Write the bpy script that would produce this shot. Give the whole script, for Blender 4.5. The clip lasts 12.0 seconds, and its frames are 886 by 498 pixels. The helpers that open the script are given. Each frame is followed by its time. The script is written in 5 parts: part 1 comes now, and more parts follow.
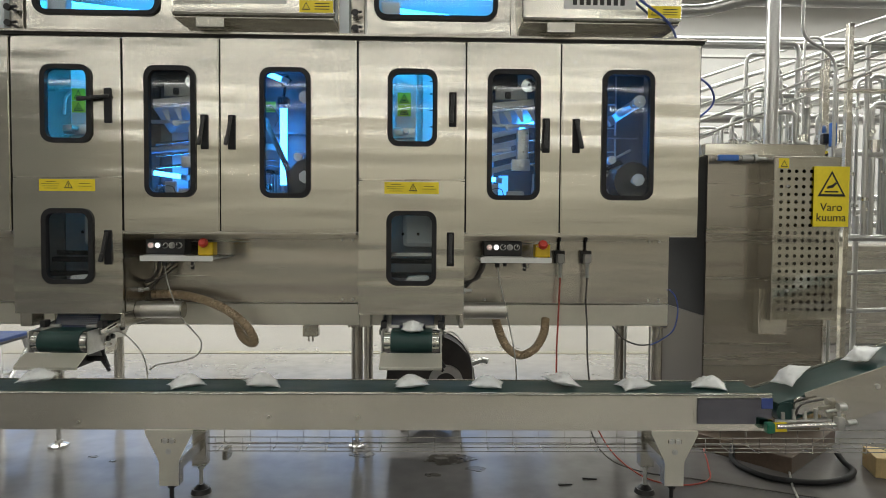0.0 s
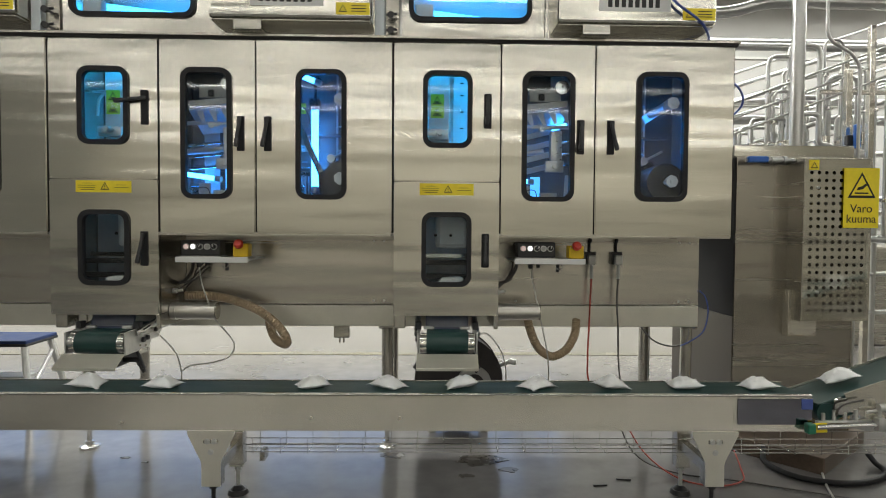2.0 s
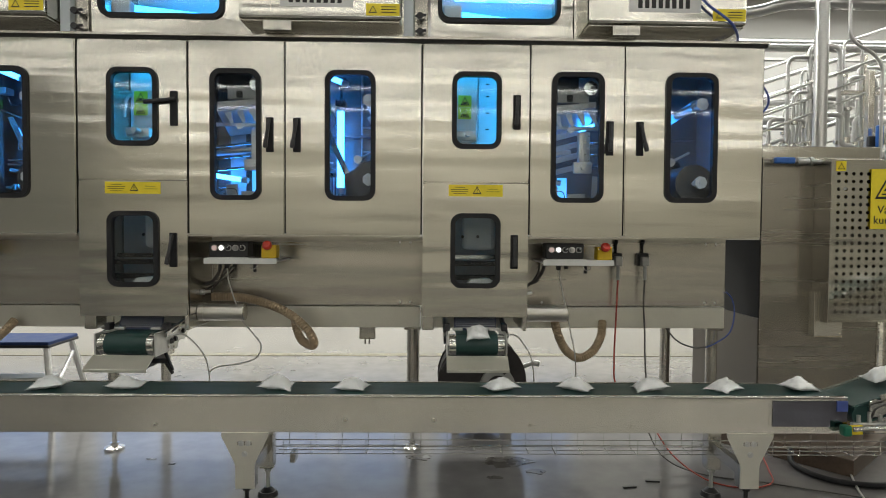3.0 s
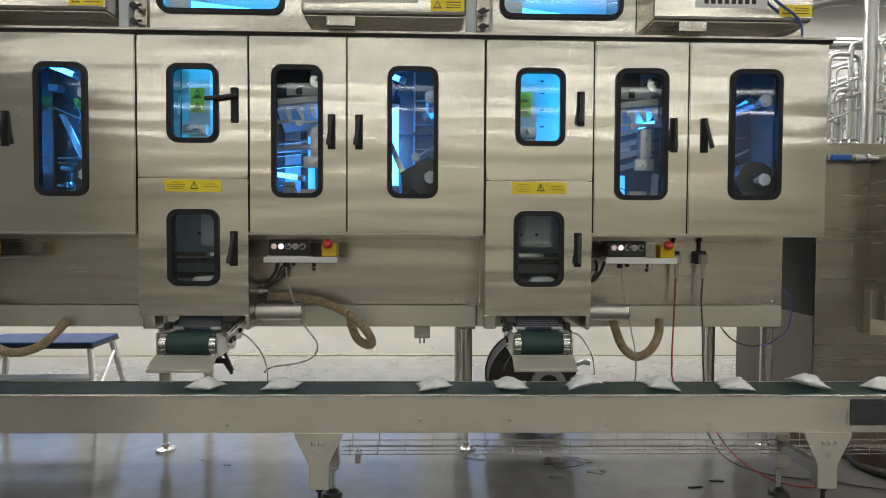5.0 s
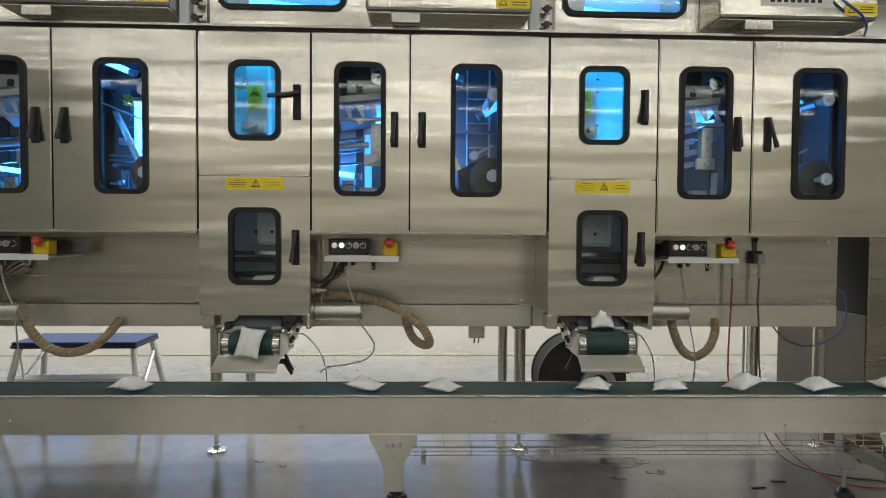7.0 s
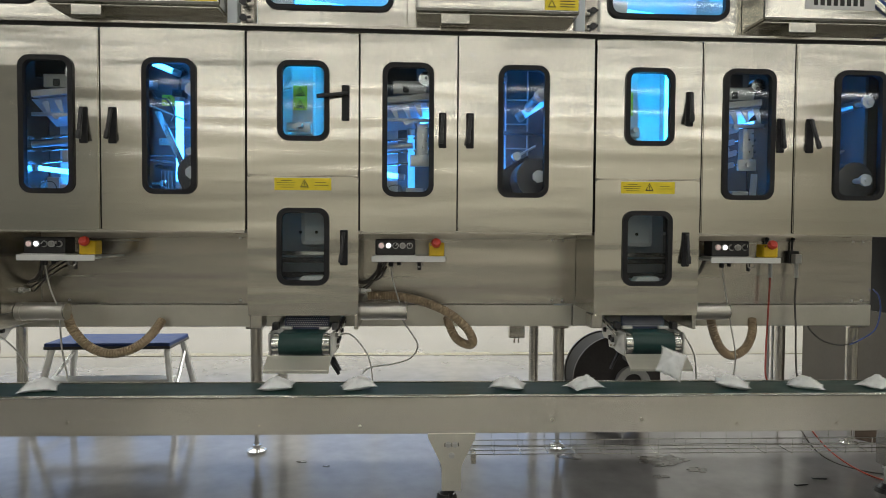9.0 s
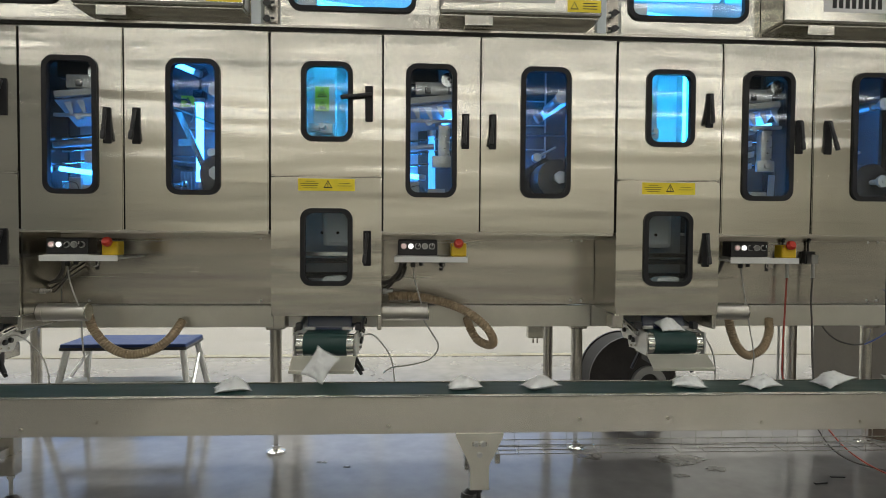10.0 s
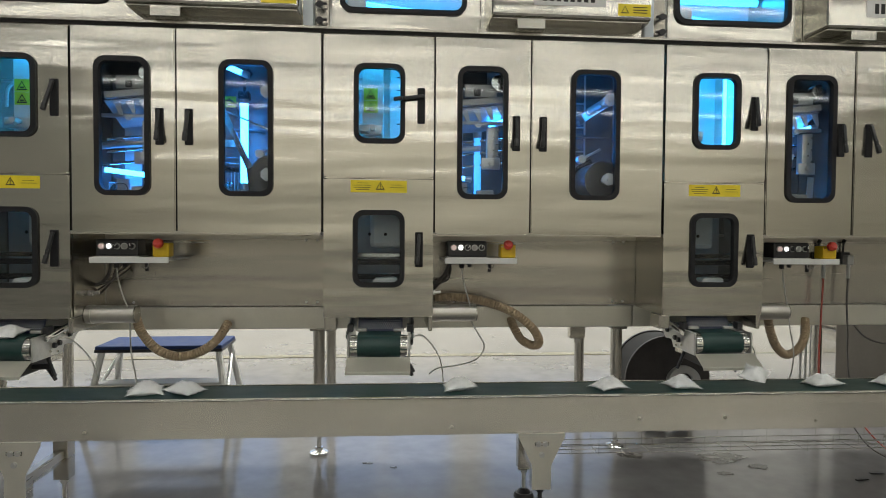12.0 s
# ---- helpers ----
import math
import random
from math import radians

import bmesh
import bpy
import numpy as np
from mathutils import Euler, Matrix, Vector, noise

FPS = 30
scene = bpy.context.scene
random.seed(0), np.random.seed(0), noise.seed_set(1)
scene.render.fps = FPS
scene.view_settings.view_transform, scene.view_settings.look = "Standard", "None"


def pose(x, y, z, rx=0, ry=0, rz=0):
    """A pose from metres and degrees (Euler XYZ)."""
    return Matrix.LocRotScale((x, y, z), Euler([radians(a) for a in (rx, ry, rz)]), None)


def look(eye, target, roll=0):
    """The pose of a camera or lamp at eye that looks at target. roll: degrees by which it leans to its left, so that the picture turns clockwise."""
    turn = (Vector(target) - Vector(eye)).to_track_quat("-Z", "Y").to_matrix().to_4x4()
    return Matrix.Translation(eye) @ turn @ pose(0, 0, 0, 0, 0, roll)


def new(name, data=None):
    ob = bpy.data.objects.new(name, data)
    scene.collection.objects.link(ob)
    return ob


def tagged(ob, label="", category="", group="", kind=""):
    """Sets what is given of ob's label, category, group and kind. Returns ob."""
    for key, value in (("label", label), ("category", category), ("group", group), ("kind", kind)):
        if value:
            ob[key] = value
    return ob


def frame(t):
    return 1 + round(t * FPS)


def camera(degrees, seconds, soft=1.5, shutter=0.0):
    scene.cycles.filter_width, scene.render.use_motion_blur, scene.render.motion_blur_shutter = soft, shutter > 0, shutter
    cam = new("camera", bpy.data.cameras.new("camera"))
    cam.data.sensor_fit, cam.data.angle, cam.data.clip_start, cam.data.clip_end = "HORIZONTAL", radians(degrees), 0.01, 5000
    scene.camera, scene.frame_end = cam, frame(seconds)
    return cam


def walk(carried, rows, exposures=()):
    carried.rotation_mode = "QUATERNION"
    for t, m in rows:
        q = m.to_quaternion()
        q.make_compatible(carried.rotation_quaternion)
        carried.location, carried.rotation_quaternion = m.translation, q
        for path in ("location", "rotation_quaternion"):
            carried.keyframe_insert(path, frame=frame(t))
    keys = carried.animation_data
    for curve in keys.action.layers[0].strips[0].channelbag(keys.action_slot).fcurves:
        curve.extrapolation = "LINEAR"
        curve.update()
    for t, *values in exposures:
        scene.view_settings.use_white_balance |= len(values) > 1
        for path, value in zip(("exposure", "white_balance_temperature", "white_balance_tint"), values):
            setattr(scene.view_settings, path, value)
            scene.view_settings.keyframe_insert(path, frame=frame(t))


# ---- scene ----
cam = camera(71.5, 12.0, soft=0.8, shutter=0.4)
PATH = [
    (0, (-0.057, -0.127, 1.093), (-0.003, 1.871, 1.022), 0.4),
    (0.5, (-0.08, -0.131, 1.088), (-0.025, 1.868, 1.021), 0.4),
    (1, (-0.116, -0.13, 1.088), (-0.059, 1.868, 1.022), 0.4),
    (1.5, (-0.153, -0.132, 1.088), (-0.098, 1.867, 1.022), 0.4),
    (2, (-0.208, -0.13, 1.091), (-0.153, 1.868, 1.025), 0.4),
    (2.5, (-0.263, -0.127, 1.096), (-0.208, 1.871, 1.03), 0.4),
    (3, (-0.328, -0.122, 1.093), (-0.276, 1.877, 1.029), 0.4),
    (5, (-0.609, -0.087, 1.084), (-0.546, 1.911, 1.019), 0.3),
    (5.5, (-0.683, -0.077, 1.078), (-0.613, 1.921, 1.015), 0.4),
    (6, (-0.76, -0.068, 1.079), (-0.687, 1.929, 1.015), 0.4),
    (6.5, (-0.827, -0.06, 1.08), (-0.75, 1.937, 1.014), 0.4),
    (7, (-0.894, -0.055, 1.081), (-0.814, 1.942, 1.014), 0.4),
    (9, (-1.13, -0.056, 1.081), (-1.021, 1.94, 1.014), 0.4),
    (9.5, (-1.187, -0.056, 1.076), (-1.068, 1.939, 1.014), 0.3),
    (10, (-1.249, -0.059, 1.075), (-1.122, 1.936, 1.014), 0.4),
    (10.5, (-1.307, -0.061, 1.077), (-1.17, 1.934, 1.016), 0.4),
    (11, (-1.384, -0.058, 1.084), (-1.232, 1.935, 1.017), 0.4),
    (11.5, (-1.449, -0.056, 1.084), (-1.287, 1.937, 1.018), 0.4),
    (12, (-1.518, -0.053, 1.084), (-1.349, 1.938, 1.02), 0.4),
]
walk(cam, [(t, look(eye, target, roll)) for t, eye, target, roll in PATH])

# ---- world, lights and exposure ----
world = bpy.data.worlds.new("hall_air")
scene.world = world
world.use_nodes = True
world.node_tree.nodes["Background"].inputs[0].default_value = (0.42, 0.60, 1.0, 1)
world.node_tree.nodes["Background"].inputs[1].default_value = 1.5
scene.view_settings.exposure = 0.03

X_LEFT, X_RIGHT, Y_FRONT, Y_BACK, Z_CEIL = -9.0, 10.5, -11.5, 8.5, 4.4
LIGHT_ROWS = [-10.5, -8.2, -5.5, -3.0, 0.4, 4.8, 7.2]
ROW_WATTS = dict(zip(LIGHT_ROWS, (145.0, 50.0, 32.0, 50.0, 90.0, 600.0, 430.0)))
LIGHT_X = [-6.0, -1.6, 2.8, 7.2]


def hall_lamp(y, watts):
    d = bpy.data.lights.new("hall_lamp", "AREA")
    d.shape, d.size, d.size_y = "RECTANGLE", 17.4, 0.4
    d.energy = watts
    d.color = (0.95, 0.955, 0.895)
    o = new("hall_lamp", d)
    o.matrix_world = pose(0.6, y, Z_CEIL - 0.31)
    return o


for ly in LIGHT_ROWS:
    hall_lamp(ly, ROW_WATTS[ly])


# ---- materials ----
def mat(name, colour, rough=0.5, metal=0.0, var=0.12, scale=8.0, stretch=(1, 1, 1), bump=0.05, bscale=60.0,
        spec=0.5, second=None, coat=0.0, wave=0.0):
    """A procedural surface: base colour with two scales of variation, roughness wear and fine relief."""
    m = bpy.data.materials.new(name)
    m.use_nodes = True
    nt = m.node_tree
    b = nt.nodes["Principled BSDF"]
    b.inputs["Metallic"].default_value = metal
    b.inputs["Specular IOR Level"].default_value = spec
    b.inputs["Coat Weight"].default_value = coat
    tc = nt.nodes.new("ShaderNodeTexCoord")
    mp = nt.nodes.new("ShaderNodeMapping")
    mp.inputs["Scale"].default_value = stretch
    nt.links.new(tc.outputs["Object"], mp.inputs["Vector"])
    n1 = nt.nodes.new("ShaderNodeTexNoise")
    n1.inputs["Scale"].default_value = scale
    n1.inputs["Detail"].default_value = 6
    nt.links.new(mp.outputs[0], n1.inputs["Vector"])
    n2 = nt.nodes.new("ShaderNodeTexNoise")
    n2.inputs["Scale"].default_value = bscale
    n2.inputs["Detail"].default_value = 4
    nt.links.new(mp.outputs[0], n2.inputs["Vector"])
    add = nt.nodes.new("ShaderNodeMath")
    add.operation = "MULTIPLY_ADD"
    add.inputs[1].default_value = 0.35
    nt.links.new(n2.outputs["Fac"], add.inputs[0])
    half = nt.nodes.new("ShaderNodeMath")
    half.operation = "MULTIPLY"
    half.inputs[1].default_value = 0.65
    nt.links.new(n1.outputs["Fac"], half.inputs[0])
    nt.links.new(half.outputs[0], add.inputs[2])
    ramp = nt.nodes.new("ShaderNodeValToRGB")
    lo = [max(0.0, c * (1 - var)) for c in colour]
    hi = [min(1.0, c * (1 + var)) for c in (second or colour)]
    ramp.color_ramp.elements[0].position, ramp.color_ramp.elements[1].position = 0.33, 0.67
    ramp.color_ramp.elements[0].color, ramp.color_ramp.elements[1].color = (*lo, 1), (*hi, 1)
    nt.links.new(add.outputs[0], ramp.inputs[0])
    nt.links.new(ramp.outputs[0], b.inputs["Base Color"])
    rr = nt.nodes.new("ShaderNodeMapRange")
    rv = 0.05 if metal > 0.5 or rough < 0.2 else 0.18
    rr.inputs["To Min"].default_value, rr.inputs["To Max"].default_value = max(0.02, rough * (1 - rv)), min(1.0, rough * (1 + rv))
    rr.inputs["From Min"].default_value, rr.inputs["From Max"].default_value = 0.3, 0.7
    nt.links.new(add.outputs[0], rr.inputs["Value"])
    nt.links.new(rr.outputs[0], b.inputs["Roughness"])
    last = None
    if bump:
        bp = nt.nodes.new("ShaderNodeBump")
        bp.inputs["Strength"].default_value, bp.inputs["Distance"].default_value = bump, 0.002
        nt.links.new(n2.outputs["Fac"], bp.inputs["Height"])
        last = bp
    if wave:
        # slow buckling of thin sheet
        mw = nt.nodes.new("ShaderNodeMapping")
        mw.inputs["Scale"].default_value = (0.36, 0.36, 3.6)
        gw = nt.nodes.new("ShaderNodeNewGeometry")
        nt.links.new(gw.outputs["Position"], mw.inputs["Vector"])
        nw = nt.nodes.new("ShaderNodeTexNoise")
        nw.inputs["Scale"].default_value, nw.inputs["Detail"].default_value = 2.2, 1.5
        nt.links.new(mw.outputs[0], nw.inputs["Vector"])
        bw = nt.nodes.new("ShaderNodeBump")
        bw.inputs["Strength"].default_value, bw.inputs["Distance"].default_value = 1.0, wave
        nt.links.new(nw.outputs["Fac"], bw.inputs["Height"])
        if last:
            nt.links.new(last.outputs[0], bw.inputs["Normal"])
        last = bw
    if last:
        nt.links.new(last.outputs[0], b.inputs["Normal"])
    return m


def glow(name, colour, strength):
    m = bpy.data.materials.new(name)
    m.use_nodes = True
    nt = m.node_tree
    b = nt.nodes["Principled BSDF"]
    b.inputs["Base Color"].default_value = (0.8, 0.8, 0.8, 1)
    b.inputs["Emission Color"].default_value = (*colour, 1)
    b.inputs["Emission Strength"].default_value = strength
    return m


def clear(name, tint=(0.92, 0.95, 0.96), rough=0.03, ior=1.45):
    """Thin clear sheet: passes light straight, mirrors at its surface."""
    m = bpy.data.materials.new(name)
    m.use_nodes = True
    nt = m.node_tree
    out = nt.nodes["Material Output"]
    nt.nodes.remove(nt.nodes["Principled BSDF"])
    tr = nt.nodes.new("ShaderNodeBsdfTransparent")
    tr.inputs[0].default_value = (*tint, 1)
    gl = nt.nodes.new("ShaderNodeBsdfGlossy")
    gl.inputs["Roughness"].default_value = rough
    fr = nt.nodes.new("ShaderNodeFresnel")
    fr.inputs[0].default_value = ior
    mx = nt.nodes.new("ShaderNodeMixShader")
    nt.links.new(fr.outputs[0], mx.inputs[0])
    nt.links.new(tr.outputs[0], mx.inputs[1])
    nt.links.new(gl.outputs[0], mx.inputs[2])
    nt.links.new(mx.outputs[0], out.inputs[0])
    return m


STEEL = mat("brushed_steel", (0.565, 0.550, 0.492), 0.145, 1.0, 0.08, 16, (0.02, 0.02, 1.0), 0.03, 300, wave=0.007)
STEEL_V = mat("brushed_steel_upright", (0.52, 0.50, 0.45), 0.26, 1.0, 0.03, 16, (1, 1, 0.03), 0.0, 300, wave=0.004)
STEEL_D = mat("dull_steel", (0.50, 0.475, 0.42), 0.27, 0.9, 0.025, 8, (0.03, 0.03, 1.0), 0.0, 70, wave=0.006)
STEEL_C = mat("conveyor_sheet_steel", (0.72, 0.69, 0.61), 0.14, 0.82, 0.05, 2, (0.5, 1, 1.0), 0.0, 9, wave=0.003)
# dark base colour carries the reflection on the conveyor's rail end
DARKREF = mat("dark_reflection_steel", (0.17, 0.17, 0.20), 0.05, 1.0, 0.04, 6, (1, 1, 1), 0.0, 60, wave=0.002)
STUB = mat("satin_tube_steel", (0.60, 0.58, 0.53), 0.36, 0.85, 0.06, 10, (0.2, 1, 1), 0.02, 200)
STEEL_P = mat("polished_steel", (0.68, 0.67, 0.64), 0.16, 1.0, 0.06, 12, (1, 1, 1), 0.02, 90)
CAST = mat("machined_aluminium", (0.62, 0.62, 0.60), 0.42, 0.85, 0.12, 25, (1, 1, 1), 0.1, 150)
PIPE = mat("dairy_pipe_steel", (0.48, 0.48, 0.47), 0.30, 1.0, 0.05, 5, (1, 1, 1), 0.0, 60)
DARKSTEEL = mat("brushed_steel", (0.58, 0.555, 0.49), 0.23, 1.0, 0.03, 16, (0.02, 0.02, 1.0), 0.0, 300, wave=0.008)
WHITEP = mat("white_powder_coat", (0.74, 0.74, 0.72), 0.4, 0.0, 0.06, 14, bump=0.05, bscale=200)
BLACK = mat("black_plastic", (0.022, 0.022, 0.024), 0.42, 0.0, 0.2, 20, bump=0.12, bscale=220)
RUBBER = mat("black_rubber", (0.020, 0.020, 0.022), 0.5, 0.0, 0.25, 22, bump=0.08, bscale=160, spec=0.25)
BELT = mat("green_belt", (0.011, 0.046, 0.042), 0.42, 0.0, 0.14, 9, (0.6, 2, 1), 0.12, 320)
MESHBLUE = mat("navy_blue_plate", (0.018, 0.028, 0.075), 0.38, 0.1, 0.2, 22, bump=0.06, bscale=120)
YELLOW = mat("yellow_label", (0.90, 0.72, 0.03), 0.42, 0.0, 0.04, 30, bump=0.02)
YELLOWP = mat("yellow_plastic", (0.80, 0.54, 0.02), 0.36, 0.0, 0.06, 30, bump=0.03)
LIME = mat("lime_label", (0.55, 0.75, 0.06), 0.45, 0.0, 0.05, 30, bump=0.02)
RED = mat("red_plastic", (0.62, 0.05, 0.03), 0.32, 0.0, 0.08, 30, bump=0.03)
INK = mat("black_ink", (0.015, 0.015, 0.014), 0.5, 0.0, 0.1, 40, bump=0.0)
BEIGEHOSE = mat("beige_hose", (0.36, 0.27, 0.17), 0.42, 0.0, 0.18, 30, bump=0.08, bscale=120)
FLOORM = mat("epoxy_floor", (0.135, 0.130, 0.130), 0.15, 0.0, 0.12, 1.1, (1, 1, 1), 0.0, 9, second=(0.185, 0.178, 0.176), spec=0.5)
HEATER = mat("aged_brushed_steel", (0.36, 0.335, 0.29), 0.27, 0.95, 0.06, 8, (0.03, 0.03, 1.0), 0.02, 70, wave=0.005)
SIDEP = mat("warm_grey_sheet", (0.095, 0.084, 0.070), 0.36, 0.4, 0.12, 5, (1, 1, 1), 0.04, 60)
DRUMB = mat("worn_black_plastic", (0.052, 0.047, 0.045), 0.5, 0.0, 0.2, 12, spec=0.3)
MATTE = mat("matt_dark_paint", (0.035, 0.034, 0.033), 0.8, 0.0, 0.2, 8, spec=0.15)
WALLM = mat("wall_paint", (0.38, 0.375, 0.355), 0.6, 0.0, 0.06, 1.2, (1, 1, 1), 0.08, 70)
WALLW = mat("warm_wall_paint", (0.80, 0.76, 0.66), 0.62, 0.0, 0.12, 0.8, (1, 1, 1), 0.08, 60)
WALLR = mat("beige_wall_paint", (0.60, 0.575, 0.51), 0.62, 0.0, 0.10, 0.8, (1, 1, 1), 0.08, 60)
CEILM = mat("ceiling_sheet", (0.48, 0.475, 0.455), 0.6, 0.0, 0.08, 1.0, (1, 1, 1), 0.05, 40)
POUCH = mat("white_film", (0.88, 0.89, 0.89), 0.30, 0.0, 0.05, 25, bump=0.35, bscale=45, spec=0.55)
BLUESTEP = mat("blue_step_tread", (0.025, 0.045, 0.13), 0.65, 0.0, 0.2, 20, bump=0.2, bscale=200, spec=0.25)
BLUEP = mat("blue_plastic", (0.03, 0.14, 0.50), 0.35, 0.0, 0.1, 20, bump=0.04)
GREENP = mat("green_plastic", (0.01, 0.16, 0.09), 0.35, 0.0, 0.1, 20, bump=0.04)
WIRE_G = mat("grey_cable", (0.45, 0.44, 0.41), 0.5, 0.0, 0.1, 30, bump=0.04)
WIRE_R = mat("red_cable", (0.42, 0.07, 0.05), 0.45, 0.0, 0.1, 30, bump=0.04)
WIRE_K = mat("dark_cable", (0.09, 0.085, 0.08), 0.5, 0.0, 0.2, 30, bump=0.04)
WIRE_B = mat("blue_air_line", (0.07, 0.11, 0.36), 0.38, 0.0, 0.1, 30, bump=0.03)
RUSTY = mat("brown_plinth", (0.105, 0.075, 0.055), 0.42, 0.1, 0.3, 9, (1, 1, 1), 0.2, 60)
WOOD = mat("pale_timber", (0.58, 0.44, 0.22), 0.6, 0.0, 0.18, 6, (6, 1, 1), 0.2, 60)
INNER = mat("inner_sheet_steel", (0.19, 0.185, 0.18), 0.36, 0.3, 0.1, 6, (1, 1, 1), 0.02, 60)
SCREEN = mat("inner_screen_sheet", (0.38, 0.39, 0.41), 0.4, 0.2, 0.15, 9, (1, 1, 1), 0.05, 60)
INWHITE = mat("inner_white_plastic", (0.72, 0.74, 0.74), 0.5, 0.0, 0.05, 9, bump=0.03)
FILM = mat("packing_film", (0.66, 0.72, 0.76), 0.25, 0.0, 0.05, 9, (1, 1, 1), 0.15, 30)
ROLLG = mat("dark_film_roll", (0.05, 0.05, 0.055), 0.4, 0.0, 0.15, 30, bump=0.05)
BLAST = mat("blasted_steel", (0.70, 0.68, 0.60), 0.30, 0.6, 0.06, 10, (1, 1, 1), 0.04, 200)
STAIN = mat("damp_stain", (0.075, 0.068, 0.06), 0.26, 0.0, 0.3, 14, (1, 1, 1), 0.0, 30)
GREY = mat("grey_plate", (0.46, 0.46, 0.44), 0.5, 0.2, 0.06, 18)
PANE = clear("window_pane", ior=1.36)
UV = glow("blue_tube_glow", (0.028, 0.45, 1.0), 16.0)
UVD = glow("deep_blue_tube_glow", (0.03, 0.28, 1.0), 18.0)
# weak glow for tubes that are added only to fill the cabinets with blue
UVFILL = glow("blue_fill_tube_glow", (0.03, 0.34, 1.0), 3.5)
# emission in place of blue light falling on film
FILMGLOW = glow("film_light_emission", (0.03, 0.36, 1.0), 1.7)
UVTOP = glow("blue_tube_glow_top", (0.03, 0.40, 1.0), 6.5)
LAMPGLOW = glow("hall_tube_glow", (1.0, 0.96, 0.88), 9.0)
LED_W = glow("lit_white_button", (1.0, 1.0, 1.0), 2.2)
LED_R = glow("lit_red_button", (1.0, 0.55, 0.5), 0.35)


# ---- mesh helpers ----
def part(name, bm, material, parent=None, label="", smooth=False):
    me = bpy.data.meshes.new(name)
    bmesh.ops.recalc_face_normals(bm, faces=bm.faces)
    if smooth:
        for f in bm.faces:
            f.smooth = True
        for e in bm.edges:
            if len(e.link_faces) == 2 and e.calc_face_angle(0) > 0.7:
                e.smooth = False
    bm.to_mesh(me)
    bm.free()
    me.materials.append(material)
    o = new(name, me)
    if parent is not None:
        o.parent = parent
    if label:
        o["label"] = label
    return o


def thing(name, label, category, m=None, group="", kind=""):
    o = new(name)
    o.empty_display_size = 0.05
    if m is not None:
        o.matrix_basis = m
    return tagged(o, label, category, group, kind)


def box(bm, x0, x1, y0, y1, z0, z1, bevel=0.0, seg=2):
    r = bmesh.ops.create_cube(bm, size=1.0)
    for v in r["verts"]:
        v.co = Vector((x0 if v.co.x < 0 else x1, y0 if v.co.y < 0 else y1, z0 if v.co.z < 0 else z1))
    if bevel:
        es = list({e for v in r["verts"] for e in v.link_edges})
        bmesh.ops.bevel(bm, geom=es, offset=bevel, segments=seg, affect="EDGES", profile=0.5)
    return bm


def boxed(*a, **k):
    return box(bmesh.new(), *a, **k)


def rod(bm, a, b, r, seg=16, r2=None):
    a, b = Vector(a), Vector(b)
    d = b - a
    m = Matrix.Translation((a + b) / 2) @ d.to_track_quat("Z", "Y").to_matrix().to_4x4()
    bmesh.ops.create_cone(bm, cap_ends=True, segments=seg, radius1=r, radius2=r if r2 is None else r2, depth=d.length, matrix=m)
    return bm


def rods(*a, **k):
    return rod(bmesh.new(), *a, **k)


def smooth_path(pts, n=8):
    """Catmull-Rom through the points."""
    p = [Vector(q) for q in pts]
    p = [p[0] * 2 - p[1]] + p + [p[-1] * 2 - p[-2]]
    out = []
    for i in range(1, len(p) - 2):
        for k in range(n):
            t = k / n
            a, b, c, d = p[i - 1], p[i], p[i + 1], p[i + 2]
            out.append(0.5 * ((2 * b) + (c - a) * t + (2 * a - 5 * b + 4 * c - d) * t * t + (3 * b - a - 3 * c + d) * t ** 3))
    out.append(p[-2])
    return out


def tube(bm, path, r, seg=10, ribs=0.0, caps=True):
    """Sweep a round section along the path; ribs > 0 swells every other ring."""
    path = [Vector(q) for q in path]
    side = None
    rings = []
    for i, q in enumerate(path):
        d = (path[min(i + 1, len(path) - 1)] - path[max(i - 1, 0)]).normalized()
        if side is None:
            side = d.orthogonal().normalized()
        side = (side - d * side.dot(d)).normalized()
        up = d.cross(side)
        rr = r * (1 + (ribs if i % 2 else 0))
        rings.append([bm.verts.new(q + (side * math.cos(2 * math.pi * k / seg) + up * math.sin(2 * math.pi * k / seg)) * rr) for k in range(seg)])
    for a, b in zip(rings, rings[1:]):
        for k in range(seg):
            bm.faces.new((a[k], a[(k + 1) % seg], b[(k + 1) % seg], b[k]))
    if caps:
        bm.faces.new(rings[0][::-1])
        bm.faces.new(rings[-1])
    return bm


def resample(path, step):
    path = [Vector(q) for q in path]
    out, carry = [path[0]], 0.0
    for a, b in zip(path, path[1:]):
        L = (b - a).length
        s = step - carry
        while s <= L and L > 0:
            out.append(a.lerp(b, s / L))
            s += step
        carry = (carry + L) % step
    return out


def cable(pts, r, seg=8, n=8):
    return tube(bmesh.new(), smooth_path(pts, n), r, seg)


def ribbed(pts, r, pitch=0.006):
    return tube(bmesh.new(), resample(smooth_path(pts, 24), pitch), r, 12, 0.14)


def bent(pts, r, bend=0.06, seg=10):
    """A pipe with rounded elbows at the inner points."""
    p = [Vector(q) for q in pts]
    out = [p[0]]
    for a, b, c in zip(p, p[1:], p[2:]):
        k = min(bend, (b - a).length * 0.45, (c - b).length * 0.45)
        s, e = b + (a - b).normalized() * k, b + (c - b).normalized() * k
        for i in range(6):
            t = i / 5
            out.append(s * (1 - t) ** 2 + b * 2 * t * (1 - t) + e * t * t)
    out.append(p[-1])
    return tube(bmesh.new(), out, r, seg)


